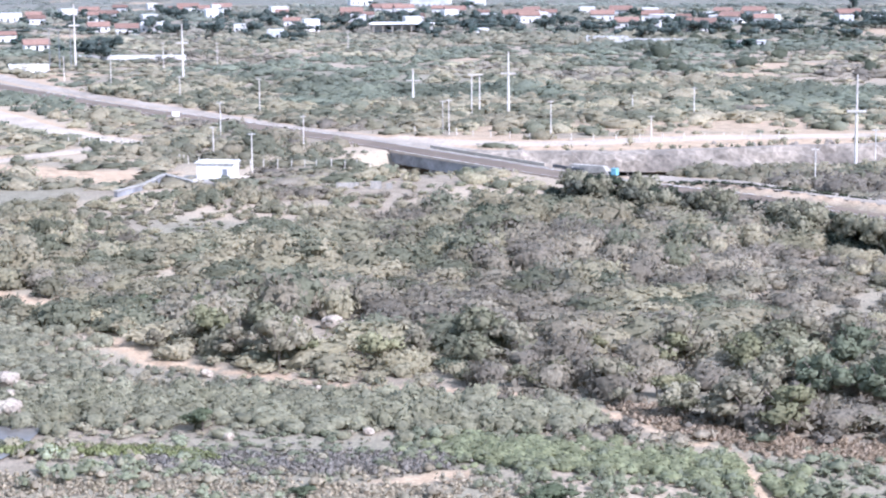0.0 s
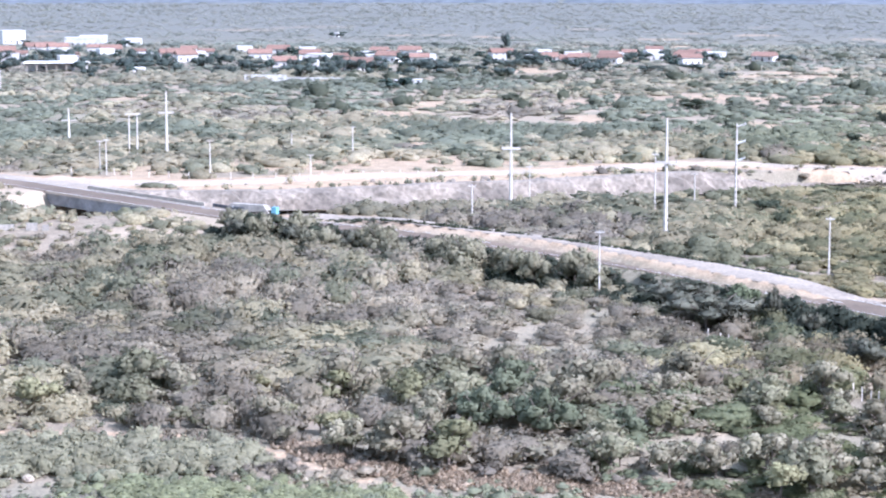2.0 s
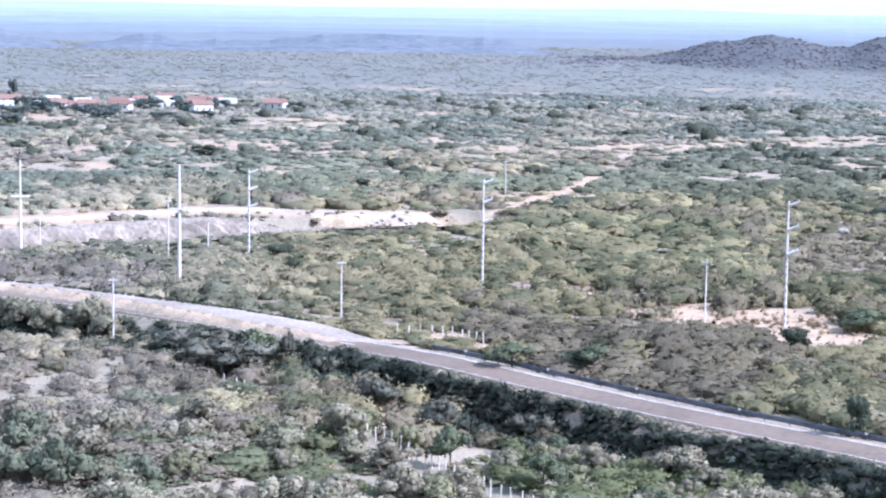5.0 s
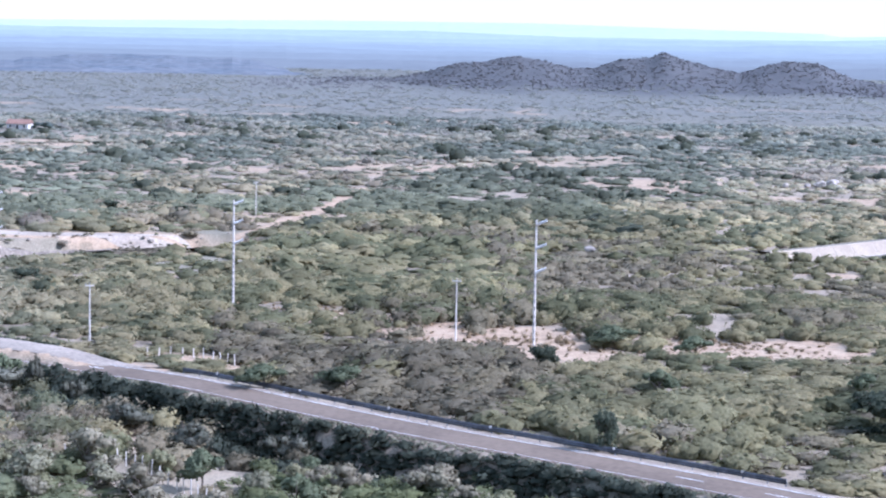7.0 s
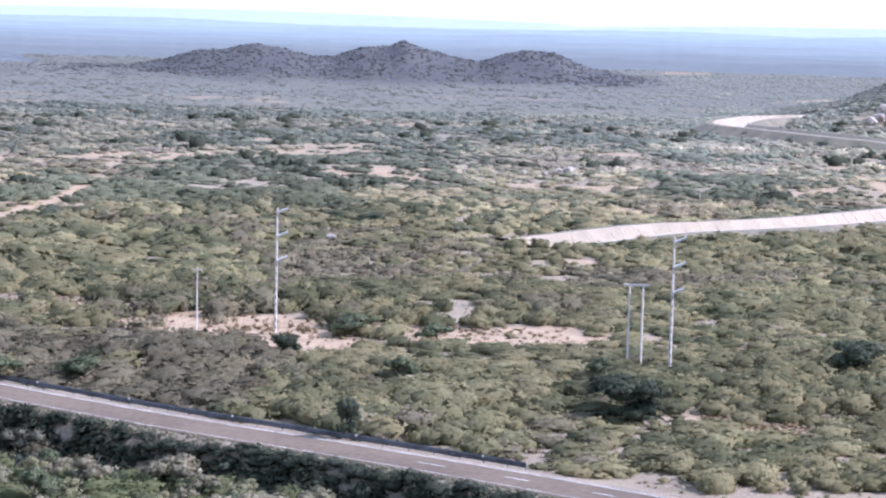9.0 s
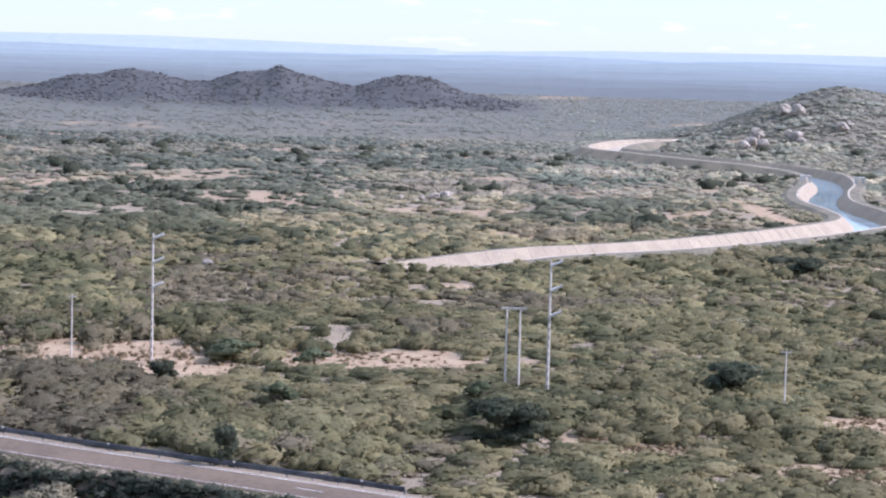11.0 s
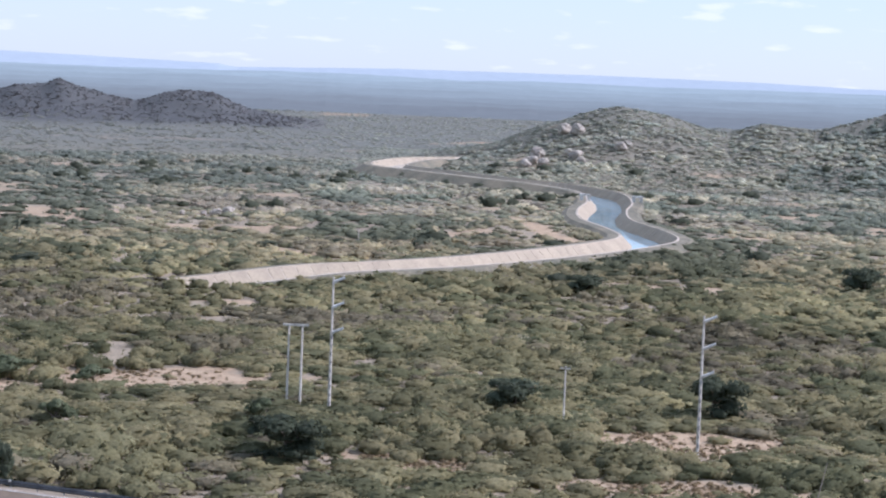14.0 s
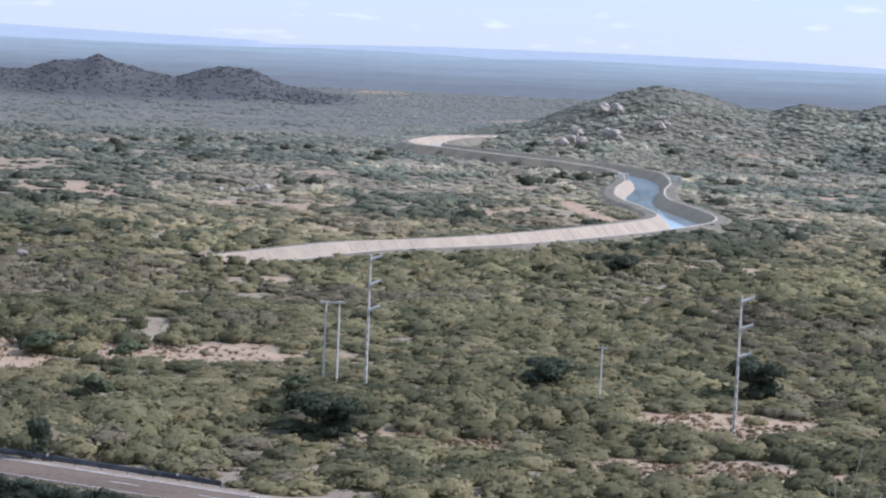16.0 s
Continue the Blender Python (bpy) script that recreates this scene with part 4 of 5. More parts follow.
scatter("plain_trees", x[f], y[f], RS.uniform(5.5, 12, f.sum()), G2, G2, "dark green trees dotted over the plain", 0.6, 0.35, own=(0.122, 0.13, 0.088))
# ---- poles ----
def shaft(h, w0, w1):
    return tube(B(), (0, 0, -0.6), (0, 0, h), w0 * 0.55, w1 * 0.55, 8)


def small_pole(h=9.4):
    t = thing("utility_pole", "pale concrete utility pole with a short crossarm", "utility pole", "utility poles")
    part("shaft", shaft(h, 0.3, 0.18), M_POLE, t)
    part("crossarm", box(B(), (0, -0.14, h - 0.35), (1.5, 0.14, 0.18)), M_POLE, t)
    for k in (-0.65, 0, 0.65):
        part("insulator", tube(B(), (k, -0.14, h - 0.3), (k, -0.14, h + 0.02), 0.06, 0.04), M_DARKCONC, t)
    return t


def tall_pole(h=20.5):
    t = thing("transmission_pole", "tall pale concrete transmission pole with three side arms", "transmission pole", "three-arm transmission poles")
    part("shaft", shaft(h, 0.46, 0.27), M_POLE, t)
    # darker blocks on the face stand for shade in the shaft's hollows
    for k in range(9):
        part("recess_shade", box(B(), (0, -0.3 + 0.009 * k, 1.2 + k * 1.25), (0.16, 0.1, 0.6)), M_DARKCONC, t)
    for z in (h - 0.5, h - 4.3, h - 8.2):
        a = part("arm", tube(B(), (0, 0, z - 0.3), (1.8, 0, z + 0.45), 0.26, 0.18, 6), M_WHITE, t)
        part("insulator", tube(B(), (1.7, 0, z + 0.3), (1.7, 0, z + 0.8), 0.1, 0.07, 6), M_POLE, a)
    return t


def cross_pole(h=18.7, arm_at=0.66):
    t = thing("transmission_pole", "tall pale concrete pole with one wide crossarm", "transmission pole", "crossarm transmission poles")
    part("shaft", shaft(h, 0.75, 0.3), M_POLE, t)
    part("crossarm", box(B(), (0, -0.3, h * arm_at), (4.0, 0.22, 0.36)), M_POLE, t)
    for k in (-1.8, -0.6, 0.6, 1.8):
        part("insulator", tube(B(), (k, -0.3, h * arm_at + 0.1), (k, -0.3, h * arm_at + 0.5), 0.07, 0.05, 6), M_DARKCONC, t)
    return t


def h_frame(h=12.6, gap=2.1):
    t = thing("h_frame_pole", "pale concrete H-frame of two poles under a beam", "utility pole", "H-frame poles")
    for s in (-1, 1):
        part("shaft", tube(B(), (s * gap / 2, 0, -0.6), (s * gap / 2, 0, h), 0.2, 0.14, 8), M_POLE, t)
    part("beam", box(B(), (0, -0.2, h - 0.15), (4.1, 0.22, 0.32)), M_POLE, t)
    for k in (-1.9, 0, 1.9):
        part("insulator", tube(B(), (k, -0.2, h - 0.05), (k, -0.2, h + 0.3), 0.07, 0.05, 6), M_DARKCONC, t)
    return t


def lamp_pole(h=14):
    t = thing("street_lamp", "tall grey street lamp with a curved arm", "street lamp", "street lamps")
    part("pole", tube(B(), (0, 0, -0.4), (0, 0, h), 0.16, 0.09), M_METAL, t)
    part("arm", tube(B(), (0, 0, h - 0.05), (-1.6, 0, h + 0.3), 0.07, 0.05, 6), M_METAL, t)
    part("lamp_head", box(B(), (-1.9, 0, h + 0.3), (0.8, 0.3, 0.18)), M_METAL, t)
    return t


def repeat(ob, spots, h0):
    for k, (x, y, h, turn) in enumerate(spots):
        foot = float(land(np.array([x]), np.array([y]))[0])
        h = h - min(0.0, foot)  # heights count from the level of the plain
        m = pose(x, y, foot, 0, 0, turn) @ Matrix.Diagonal((1, 1, h / h0, 1))
        if k == 0:
            ob.matrix_world = m
            first = ob
        else:
            c = copy_thing(first, m)
            c.matrix_basis = m


repeat(small_pole(), [(113.5 * -1, 328.2, 10, 12), (-552.5, 328.6, 10.9, 30), (-597.8, 337.7, 8.1, 30), (-625.2, 393.8, 9.1, 40), (-628, 418.8, 7.7, 40), (-510.9, 327.2, 6.7, 40), (-462.6, 322.2, 9.1, 40),
                     (-404.2, 270, 9.5, 40), (-380.6, 252.2, 6.4, 40), (-348.8, 240.7, 8.3, 40), (-369.1, 268.9, 8.6, 40), (-380.8, 319.8, 8.1, 40), (-378.7, 320, 8.5, 40), (-652, 498, 7.7, 40),
                     (-360.2, 336.9, 8.3, 40), (-390.9, 396.2, 4.2, 40), (-332.6, 343.4, 6, 40), (-364.9, 392.8, 7.9, 40), (-256.8, 311.5, 7.0, 40), (-271, 348.5, 7.2, 40), (-235.7, 345.2, 12.4, 30),
                     (-234.5, 358.2, 7.2, 30), (-193.9, 268.2, 7.8, 30), (-166.6, 295.3, 9.6, 30), (-243.3, 526.5, 9, 30), (-140.3, 548, 4, 0), (5.9, 304.6, 9.6, 0), (-54.8, 635.3, 3.9, 0)], 9.4)
repeat(tall_pole(), [(-99, 326.9, 21, 10), (-221.9, 354.2, 18.5, 25), (-165.5, 348.2, 19.8, 18), (-30.6, 312.8, 20.7, 5), (24.5, 283.3, 20.6, 0)], 20.5)
repeat(cross_pole(), [(-273.4, 344.9, 18.7, 38), (-402.9, 361.3, 17, 45), (-661.8, 378.8, 22.2, 55), (-207.8, 307.9, 23, 30), (-575, 369.7, 18.4, 50), (-454.1, 370.2, 9.5, 50)], 18.7)
repeat(h_frame(), [(-36.6, 316, 12.7, 5), (-409.1, 355.1, 11, 48)], 12.6)
repeat(lamp_pole(), [(-655.7, 364.8, 13.9, 60), (-640.5, 360.2, 14.6, 60), (-650, 370.2, 13.9, 60)], 14)
# ---- trees and shrubs that stand out ----
M_LEAF_T = material("tree_leaves", (1, 1, 1), 0.9, vary=0.2, scale=0.5, fine=6, tint=(0.8, 0.82, 0.78), attribute="tint", leaf=0.38, per_thing=0.16, spec=0.05)


def limb_mesh(seed, h, spread_):
    rs = random.Random(seed)
    bm = B()
    tube(bm, (0, 0, -0.3), (0.03, 0.02, h * 0.55), 0.09 * h / 3, 0.05 * h / 3, 7)
    for k in range(5):
        a = k * 1.26 + rs.uniform(-0.3, 0.3)
        z0 = h * rs.uniform(0.25, 0.5)
        tube(bm, (0, 0, z0), (math.cos(a) * spread_ * 0.55, math.sin(a) * spread_ * 0.55, h * rs.uniform(0.6, 0.85)), 0.05 * h / 3, 0.02 * h / 3, 5)
    return bm


def plant(name, label, category, group, seed, tint, twiggy=False, clumps=7, leaves=130, tall=1.0, low=0.0):
    """Unit plant, one metre wide: trunk with limbs, and a crown of clumps with gaps."""
    rs = np.random.RandomState(seed)
    t = thing(name, label, category, group)
    trunk = part("trunk", limb_mesh(seed, 0.75 * tall, 0.5), M_BARK, t)
    V, F, N, base = [], [], [], 0
    for k in range(clumps):
        v, f_, n_ = shrub_shape(seed * 31 + k, 1, leaves, 0.15, twiggy, 0.86, 0.5, lobes=4)
        a = rs.uniform(0, 2 * np.pi)
        rad = 0.3 * math.sqrt(rs.rand()) if k else 0.0
        s = rs.uniform(0.2, 0.3)
        c = (math.cos(a) * rad, math.sin(a) * rad, tall * (0.42 + rs.uniform(-0.1 - low, 0.16) - rad * 0.35))
        V.append(v * (s, s, s * 0.85 * tall) + c)
        F.append(f_ + base)
        N.append(n_)
        base += len(v)
    v = np.vstack(V)
    shade = np.array(tint)[None] * np.repeat(rs.uniform(0.85, 1.15, clumps), [len(q) for q in V])[:, None]
    ob = new("crown", mesh_from("crown", v, np.vstack(F), M_LEAF_T, True, tint=shade, normals=np.vstack(N)))
    ob.parent = t
    return t


def put(first, spots):
    """Copies of a unit plant at x, y, width, height."""
    for k, (x, y, w, h) in enumerate(spots):
        m = pose(x, y, float(land(x, y)) - 0.05, 0, 0, (x * 37 + y * 53) % 360) @ Matrix.Diagonal((w, w, h / 0.75, 1))
        if k == 0:
            first.matrix_world = m
        else:
            copy_thing(first, m).matrix_basis = m


KINDS = [("grey leafless thorn shrub in the thick scrub", (0.31, 0.275, 0.185), False), ("grey-brown bare thorn shrub in the thick scrub", (0.28, 0.245, 0.165), False),
         ("olive thorn shrub with small leaves in the scrub", (0.265, 0.25, 0.14), False), ("pale green thorn shrub in the thick scrub", (0.32, 0.295, 0.165), False),
         ("grey-green thorn shrub in the thick scrub", (0.255, 0.238, 0.15), False), ("dark green leafy shrub in the thick scrub", (0.19, 0.2, 0.125), False)]
SHARE = [0, 0, 1, 1, 2, 0, 4, 4, 3, 2, 0, 1, 4, 5]
for k, (label, tint, twiggy) in enumerate(KINDS):
    own = [(x, y, w, w * (0.62 + 0.16 * ((i * 7) % 5) / 4)) for i, (x, y, w) in enumerate(SHRUBS) if SHARE[i % len(SHARE)] == k]
    if own:
        put(plant("thorn_shrub", label, "shrub", "thorn shrubs by the highway", 100 + k, tint, twiggy, 6, 110), own)

put(plant("thorn_shrub", "grey-green thorn shrub at the head of the canal", "shrub", "shrubs at the canal head", 108, (0.25, 0.24, 0.16), False, 6, 90),
    [(-92, 487, 7, 4.2), (-85, 481, 6, 3.6), (-98, 494, 7, 4), (-79, 479, 5, 3), (-103, 503, 6, 3.4), (-88, 499, 5, 3.2)])
put(plant("tree", "dark green dense tree standing out of the grey scrub", "tree", "dark green trees", 200, (0.085, 0.095, 0.062), clumps=14, leaves=100, low=0.25),
    [(-271.1, 238.4, 8.1, 5.6), (-275.5, 271, 10, 7.6), (-262, 273, 8.5, 7), (-31.7, 269.2, 13, 7.4), (-1.8, 319.1, 12, 6.4), (30.2, 320.9, 13, 9), (14.2, 511.8, 15, 6), (88.4, 541.3, 16, 9.2),
     (-36.3, 282.1, 7.9, 4.8), (-64.2, 243.9, 4.6, 6.6), (-215.8, 356.3, 8.1, 4.1), (-90, 302.3, 6.2, 5.3), (-393.9, 601, 12, 4.5), (-288.7, 523.7, 6.7, 3.6)])
put(plant("tree", "leafy mid-green tree at the edge of the highway bank", "tree", "green trees", 210, (0.15, 0.165, 0.095), clumps=8, leaves=150),
    [(-94.6, 216.9, 7.3, 6), (-111.7, 226.3, 7.7, 6.3), (-67.5, 286.6, 7.4, 4.9), (-110.3, 271, 10.6, 4.9), (-122, 260.2 + 7, 10, 4.2), (-86.4, 331, 12, 4.6), (-70.9, 326.4, 8.4, 4.2), (-38.6, 295.2, 6.6, 5), (-164, 263.5, 9, 7),
     (-138.2, 129.6, 7.4, 2.2), (-154, 111.9, 4.8, 1.6), (-182.9, 118.9, 5.5, 3), (-244.2, 149.3, 8, 3.8), (-235.6, 152.7, 7.8, 4.7), (-90, 230.4, 2.7, 2.5), (-78, 208, 7, 5.5), (-86, 203, 6, 5), (-70, 216, 5.5, 4.5), (-100, 233, 6, 4.5), (-60, 215, 6, 5)])
put(plant("tree", "olive spreading tree above the scrub", "tree", "olive trees", 220, (0.17, 0.165, 0.12), twiggy=True, clumps=10, leaves=150),
    [(-279, 267, 6, 6.6), (-268, 272, 8, 6.4), (-255, 273, 8, 6.8), (-249, 274, 7, 6.2), (-243, 275, 7, 5.8), (-176.3, 267, 15, 5.4), (-165.1, 256.1, 18, 6.4), (-156.5, 261.5, 3.6, 8), (-148.5, 258, 4.6, 5), (-120, 240, 9, 6), (-133, 246, 9, 6), (-108, 243, 8, 5)])
edge = []
for k in range(17):
    x = -286 + 5.6 * k
    edge.append((x, float(np.interp(x, [p[0] for p in ROAD], [p[1] for p in ROAD])) - 9.5 - 2.5 * (k % 3), 7.5 + 1.5 * (k % 2), 6.6 + 0.7 * ((k * 5) % 4)))
put(plant("tree", "grey-olive thorn tree hiding the highway bank", "tree", "bank trees", 225, (0.25, 0.228, 0.15), clumps=9, leaves=130), edge)
rs = random.Random(5)
town = [(-715.4, 517, 14.8, 7.5), (-699, 408, 18, 10.2), (-715, 425, 14, 9), (-680, 400, 13, 8.5), (-779, 516.9, 16, 9.9), (-765, 530, 14, 9), (-677.4, 709.8, 10.9, 8.2), (-697, 627.5, 13.1, 9.2), (-675.7, 847.4, 6.6, 15.1), (-719.2, 902.2, 7.7, 12.9)]
for k in range(130):
    u = k / 129
    town.append((-930 + 400 * u + rs.uniform(-70, 70), 500 + 330 * u + rs.uniform(-85, 85), rs.uniform(8, 18), rs.uniform(4.5, 9)))
put(plant("tree", "dark blue-green leafy village tree among the houses", "tree", "village trees", 230, (0.105, 0.125, 0.105), clumps=7, leaves=34), town)


# ---- houses ----
def house(w, d, h, tiled, label, group):
    """Walls with openings, a roof with overhang, doors and windows; its front faces -y."""
    t = thing("house", label, "house", group)
    wall = part("wall", box(B(), (0, 0, h / 2 - 0.3), (w, d, h + 0.6)), M_WHITE, t)
    if tiled:
        bm = B()
        rise, o = d * 0.24, 0.5
        pts = [(-w / 2 - o, -d / 2 - o, h), (w / 2 + o, -d / 2 - o, h), (w / 2 + o, d / 2 + o, h), (-w / 2 - o, d / 2 + o, h), (-w / 2 - o, 0, h + rise), (w / 2 + o, 0, h + rise)]
        vs = [bm.verts.new(p) for p in pts] + [bm.verts.new((p[0], p[1], p[2] - 0.18)) for p in pts]
        for q in ((0, 1, 5, 4), (2, 3, 4, 5), (1, 2, 5), (3, 0, 4), (6, 10, 11, 7), (8, 11, 10, 9), (0, 6, 7, 1), (2, 8, 9, 3)):
            bm.faces.new([vs[i] for i in q])
        part("roof", bm, M_TILE, t, "red-brown clay tile roof")
    else:
        part("roof", box(B(), (0, 0, h + 0.1), (w + 0.3, d + 0.3, 0.3)), M_WHITE, t)
    n = max(2, int(w / 3.2))
    for k in range(n):
        x = (k + 0.5) / n * w - w / 2
        if k == n // 2:
            part("door", box(B(), (x, -d / 2 - 0.02, 1.05), (0.95, 0.1, 2.1)), M_DARK, t)
        else:
            win = part("window", box(B(), (x, -d / 2 - 0.02, 1.6), (1.0, 0.1, 1.1)), M_DARK, t)
            part("sill", box(B(), (x, -d / 2 - 0.08, 1.0), (1.2, 0.18, 0.08)), M_CONC, win)
    return t


HOMES = []


def settle(spots, tiled, label, group):
    for x, y, w, h in spots:
        HOMES.append((x, y, w))
        hh = house(w * 0.85, min(9, max(5, w * 0.7)), h * (0.7 if tiled else 0.9), tiled, label, group)
        hh.matrix_world = pose(x, y, float(land(x, y)), 0, 0, math.degrees(math.atan2(-x, y)) + (x * 13 + y * 7) % 40 - 20)


settle([(-866, 509, 11.8, 4.2), (-838, 508, 12.3, 4.8), (-999, 647, 13.9, 5.5), (-811, 430, 9, 5.7), (-748, 410, 11.9, 4), (-833, 601, 9.2, 5), (-909, 722, 20, 4.5), (-696, 701, 12.9, 4.6),
        (-652, 706, 15.8, 5.9), (-595, 804, 11.7, 5.5), (-554, 840, 11.5, 5.5), (-556, 913, 13.1, 4)], True, "low whitewashed village house with a red tile roof", "tiled village houses")
settle([(-846, 527, 12, 5.4), (-951, 634, 5.7, 6.6), (-1056, 658, 7, 4.4), (-797, 545, 6.5, 4.2), (-746, 529, 7.6, 4.5), (-791, 582, 8.8, 6.2), (-774, 631, 9.7, 5.8), (-956, 800, 18, 6.5), (-951, 790, 27.9, 5.7),
        (-1003, 776, 16.3, 8.9), (-704, 615, 6.5, 3), (-937, 814, 11.8, 4.4), (-674, 699, 4.5, 4.8), (-552, 622, 4, 2.6), (-550, 630, 6.5, 2.6), (-668, 775, 9.1, 4), (-641, 799, 8, 3.7), (-629, 810, 7.1, 3.7),
        (-588, 861, 8.1, 3.7), (-937, 993, 4.5, 2.8)], False, "flat-roofed white village house among trees", "white village houses")
rs = random.Random(8)
for k in range(64):
    u = (k % 32) / 31
    tiled = k % 3 != 1
    settle([(-1010 + 430 * u + rs.uniform(-50, 50), 560 + 330 * u + rs.uniform(-70, 70), rs.uniform(8, 14), rs.uniform(3.8, 5.6))], tiled,
           "small village house with a faded red tile roof" if tiled else "small plain white house at the village edge", "outlying village houses")

rs = random.Random(12)
yard = []
for x, y, w in HOMES:
    n_ = math.hypot(x, y)
    for _ in range(2):
        f_, g_ = rs.uniform(3, 14), rs.choice((-1, 1)) * rs.uniform(0.3, 0.9) * w
        yard.append((x - x / n_ * (f_ + 3) - y / n_ * g_, y - y / n_ * (f_ + 3) + x / n_ * g_, rs.uniform(6, 12), rs.uniform(3, 6)))
put(plant("tree", "dark blue-green leafy tree in a village yard", "tree", "village trees", 231, (0.075, 0.1, 0.08), clumps=6, leaves=30), yard)
shed = thing("open_shed", "long white-roofed open shed at the village edge", "shed")
part("roof", box(B(), (0, 0, 4.4), (31, 12, 0.5), 0.92), M_WHITE, shed)
for k in range(7):
    part("post", box(B(), (-13.5 + 4.5 * k, -5, 1.9), (0.35, 0.35, 4.8)), M_CONC, shed)
part("back_wall", box(B(), (0, 5, 1.9), (29, 0.3, 4.7)), M_WHITE, shed)
shed.matrix_world = pose(-751, 606, float(land(-751, 606)), 0, 0, 50)
for x, y, w, h in ((-621, 614, 17.8, 2.4), (-598, 618, 32.4, 2.1), (-644, 350, 14, 3), (-676, 412, 41, 2.2)):
    gw = thing("garden_wall", "low white masonry wall along the village edge", "wall", "village walls")
    part("masonry", box(B(), (0, 0, h / 2 - 0.3), (w, 0.35, h + 0.6)), M_WHITE, gw)
    for k in range(int(w / 5) + 1):
        part("pier", box(B(), (-w / 2 + 5 * k, -0.1, h / 2 - 0.2), (0.45, 0.45, h + 0.9)), M_WHITE, gw)
    gw.matrix_world = pose(x, y, float(land(x, y)), 0, 0, math.degrees(math.atan2(-x, y)) - 8)

# ---- pump hut by the cutting ----
hut = thing("pump_hut", "small white masonry hut with a flat roof", "hut")
part("wall", box(B(), (0, 0, 1.3), (7.6, 4.6, 3.6)), M_WHITE, hut)
part("roof", box(B(), (0, 0, 3.25), (8.3, 5.3, 0.28)), M_WHITE, hut)
part("door", box(B(), (2.1, -2.31, 0.95), (0.95, 0.1, 2.1)), M_METAL, hut)
w_ = part("window", box(B(), (-3.81, 0.3, 1.7), (0.1, 0.9, 0.9)), M_DARK, hut)
part("sill", box(B(), (-3.86, 0.3, 1.2), (0.2, 1.1, 0.08)), M_CONC, w_)
hut.matrix_world = pose(-345, 229.5, float(land(-345, 229.5)) + 0.3, 0, 0, 42)
slab = thing("concrete_apron", "pale concrete apron and steps beside the cutting", "apron")
part("slab", box(B(), (0, 0, -0.4), (17, 9, 1.0)), M_CONC, slab)
for k in range(4):
    part("kerb", box(B(), (-7 + 4.5 * k, -4.4, 0.3), (3.2, 0.4, 0.5)), M_WHITE, slab)
part("ramp", box(B(), (-10.5, -1, -0.6), (5, 7, 0.5)), M_WHITE, slab)
slab.matrix_world = pose(-346, 227, float(land(-346, 227)) + 0.1, 0, 0, 42)
# lined channel below the hut: a pale coping over a wall that faces away from the sun
channel = thing("channel_wall", "concrete channel wall with a pale coping beside the hut", "wall")
CH = [(-334.3, 199.0), (-339.4, 207.8), (-351.1, 220.7), (-336.4, 218.3), (-327.7, 222.5)]
for (ax, ay), (bx, by) in zip(CH[:-1], CH[1:]):
    m_ = pose((ax + bx) / 2, (ay + by) / 2, float(land((ax + bx) / 2, (ay + by) / 2)), 0, 0, math.degrees(math.atan2(by - ay, bx - ax)))
    l_ = math.hypot(bx - ax, by - ay)
    w_ = part("wall", box(B(), (0, 0, -0.2), (l_, 0.7, 2.4)), M_DARKCONC, channel)
    w_.matrix_basis = m_
    part("coping", box(B(), (0, 0, 1.12), (l_ + 0.2, 1.0, 0.24)), M_PALE, w_, "pale coping")
blocks = thing("low_wall", "low broken whitewashed wall near the bridge", "wall")
for k, (o, l, h) in enumerate(((0, 4.5, 1.5), (5.6, 2.2, 1.7), (8.2, 1.2, 1.3))):
    part("block", box(B(), (o, 0, h / 2 - 0.5), (l, 0.6, h + 0.2)), M_PALE, blocks)
blocks.matrix_world = pose(-317, 241.5, float(land(-317, 241.5)), 0, 0, 52)
mound = thing("roadside_barrier", "long pale battered barrier with a blue end panel", "barrier")
part("masonry", box(B(), (-1, 0, 0.9), (11, 2.2, 1.7), 0.72), M_PALE, mound)
part("panel", box(B(), (5.4, -0.1, 0.8), (1.2, 1.2, 1.4)), M_BLUE, mound, "blue painted panel")
mound.matrix_world = pose(-299, 291.5, float(land(-299, 291.5)), 0, 0, 14)
sign = thing("road_sign", "small pale road sign board beside the highway", "sign")
part("post", box(B(), (0, 0, 1.0), (0.12, 0.12, 2.4)), M_METAL, sign)
part("board", box(B(), (0, -0.1, 1.9), (2.0, 0.06, 1.3)), M_WHITE, sign)
sign.matrix_world = pose(-452.8, 288.5, float(land(-452.8, 288.5)), 0, 0, 55)

# ---- bridge ----
bridge = thing("road_bridge", "grey concrete girder bridge carrying the highway over a cutting", "bridge")
a_, b_ = Vector((-358, 290.2, 0)), Vector((-314, 285.2, 0))
ux = (b_ - a_).normalized()
span_ = (b_ - a_).length
bridge.matrix_world = pose(a_.x, a_.y, 0, 0, 0, math.degrees(math.atan2(ux.y, ux.x)))
part("deck", box(B(), (span_ / 2, 0.7, -0.25), (span_, 11.0, 0.5)), M_DARKCONC, bridge)
for o in (-4.3, -1.2, 2.2, 5.6):
    part("girder", box(B(), (span_ / 2, o, -1.5), (span_, 0.6, 2.2)), M_DARKCONC, bridge)
part("parapet", box(B(), (span_ / 2, -4.85, 0.15), (span_, 0.25, 0.5)), M_CONC, bridge)
part("parapet", box(B(), (span_ / 2, 6.2, 0.4), (span_, 0.25, 0.7)), M_CONC, bridge)
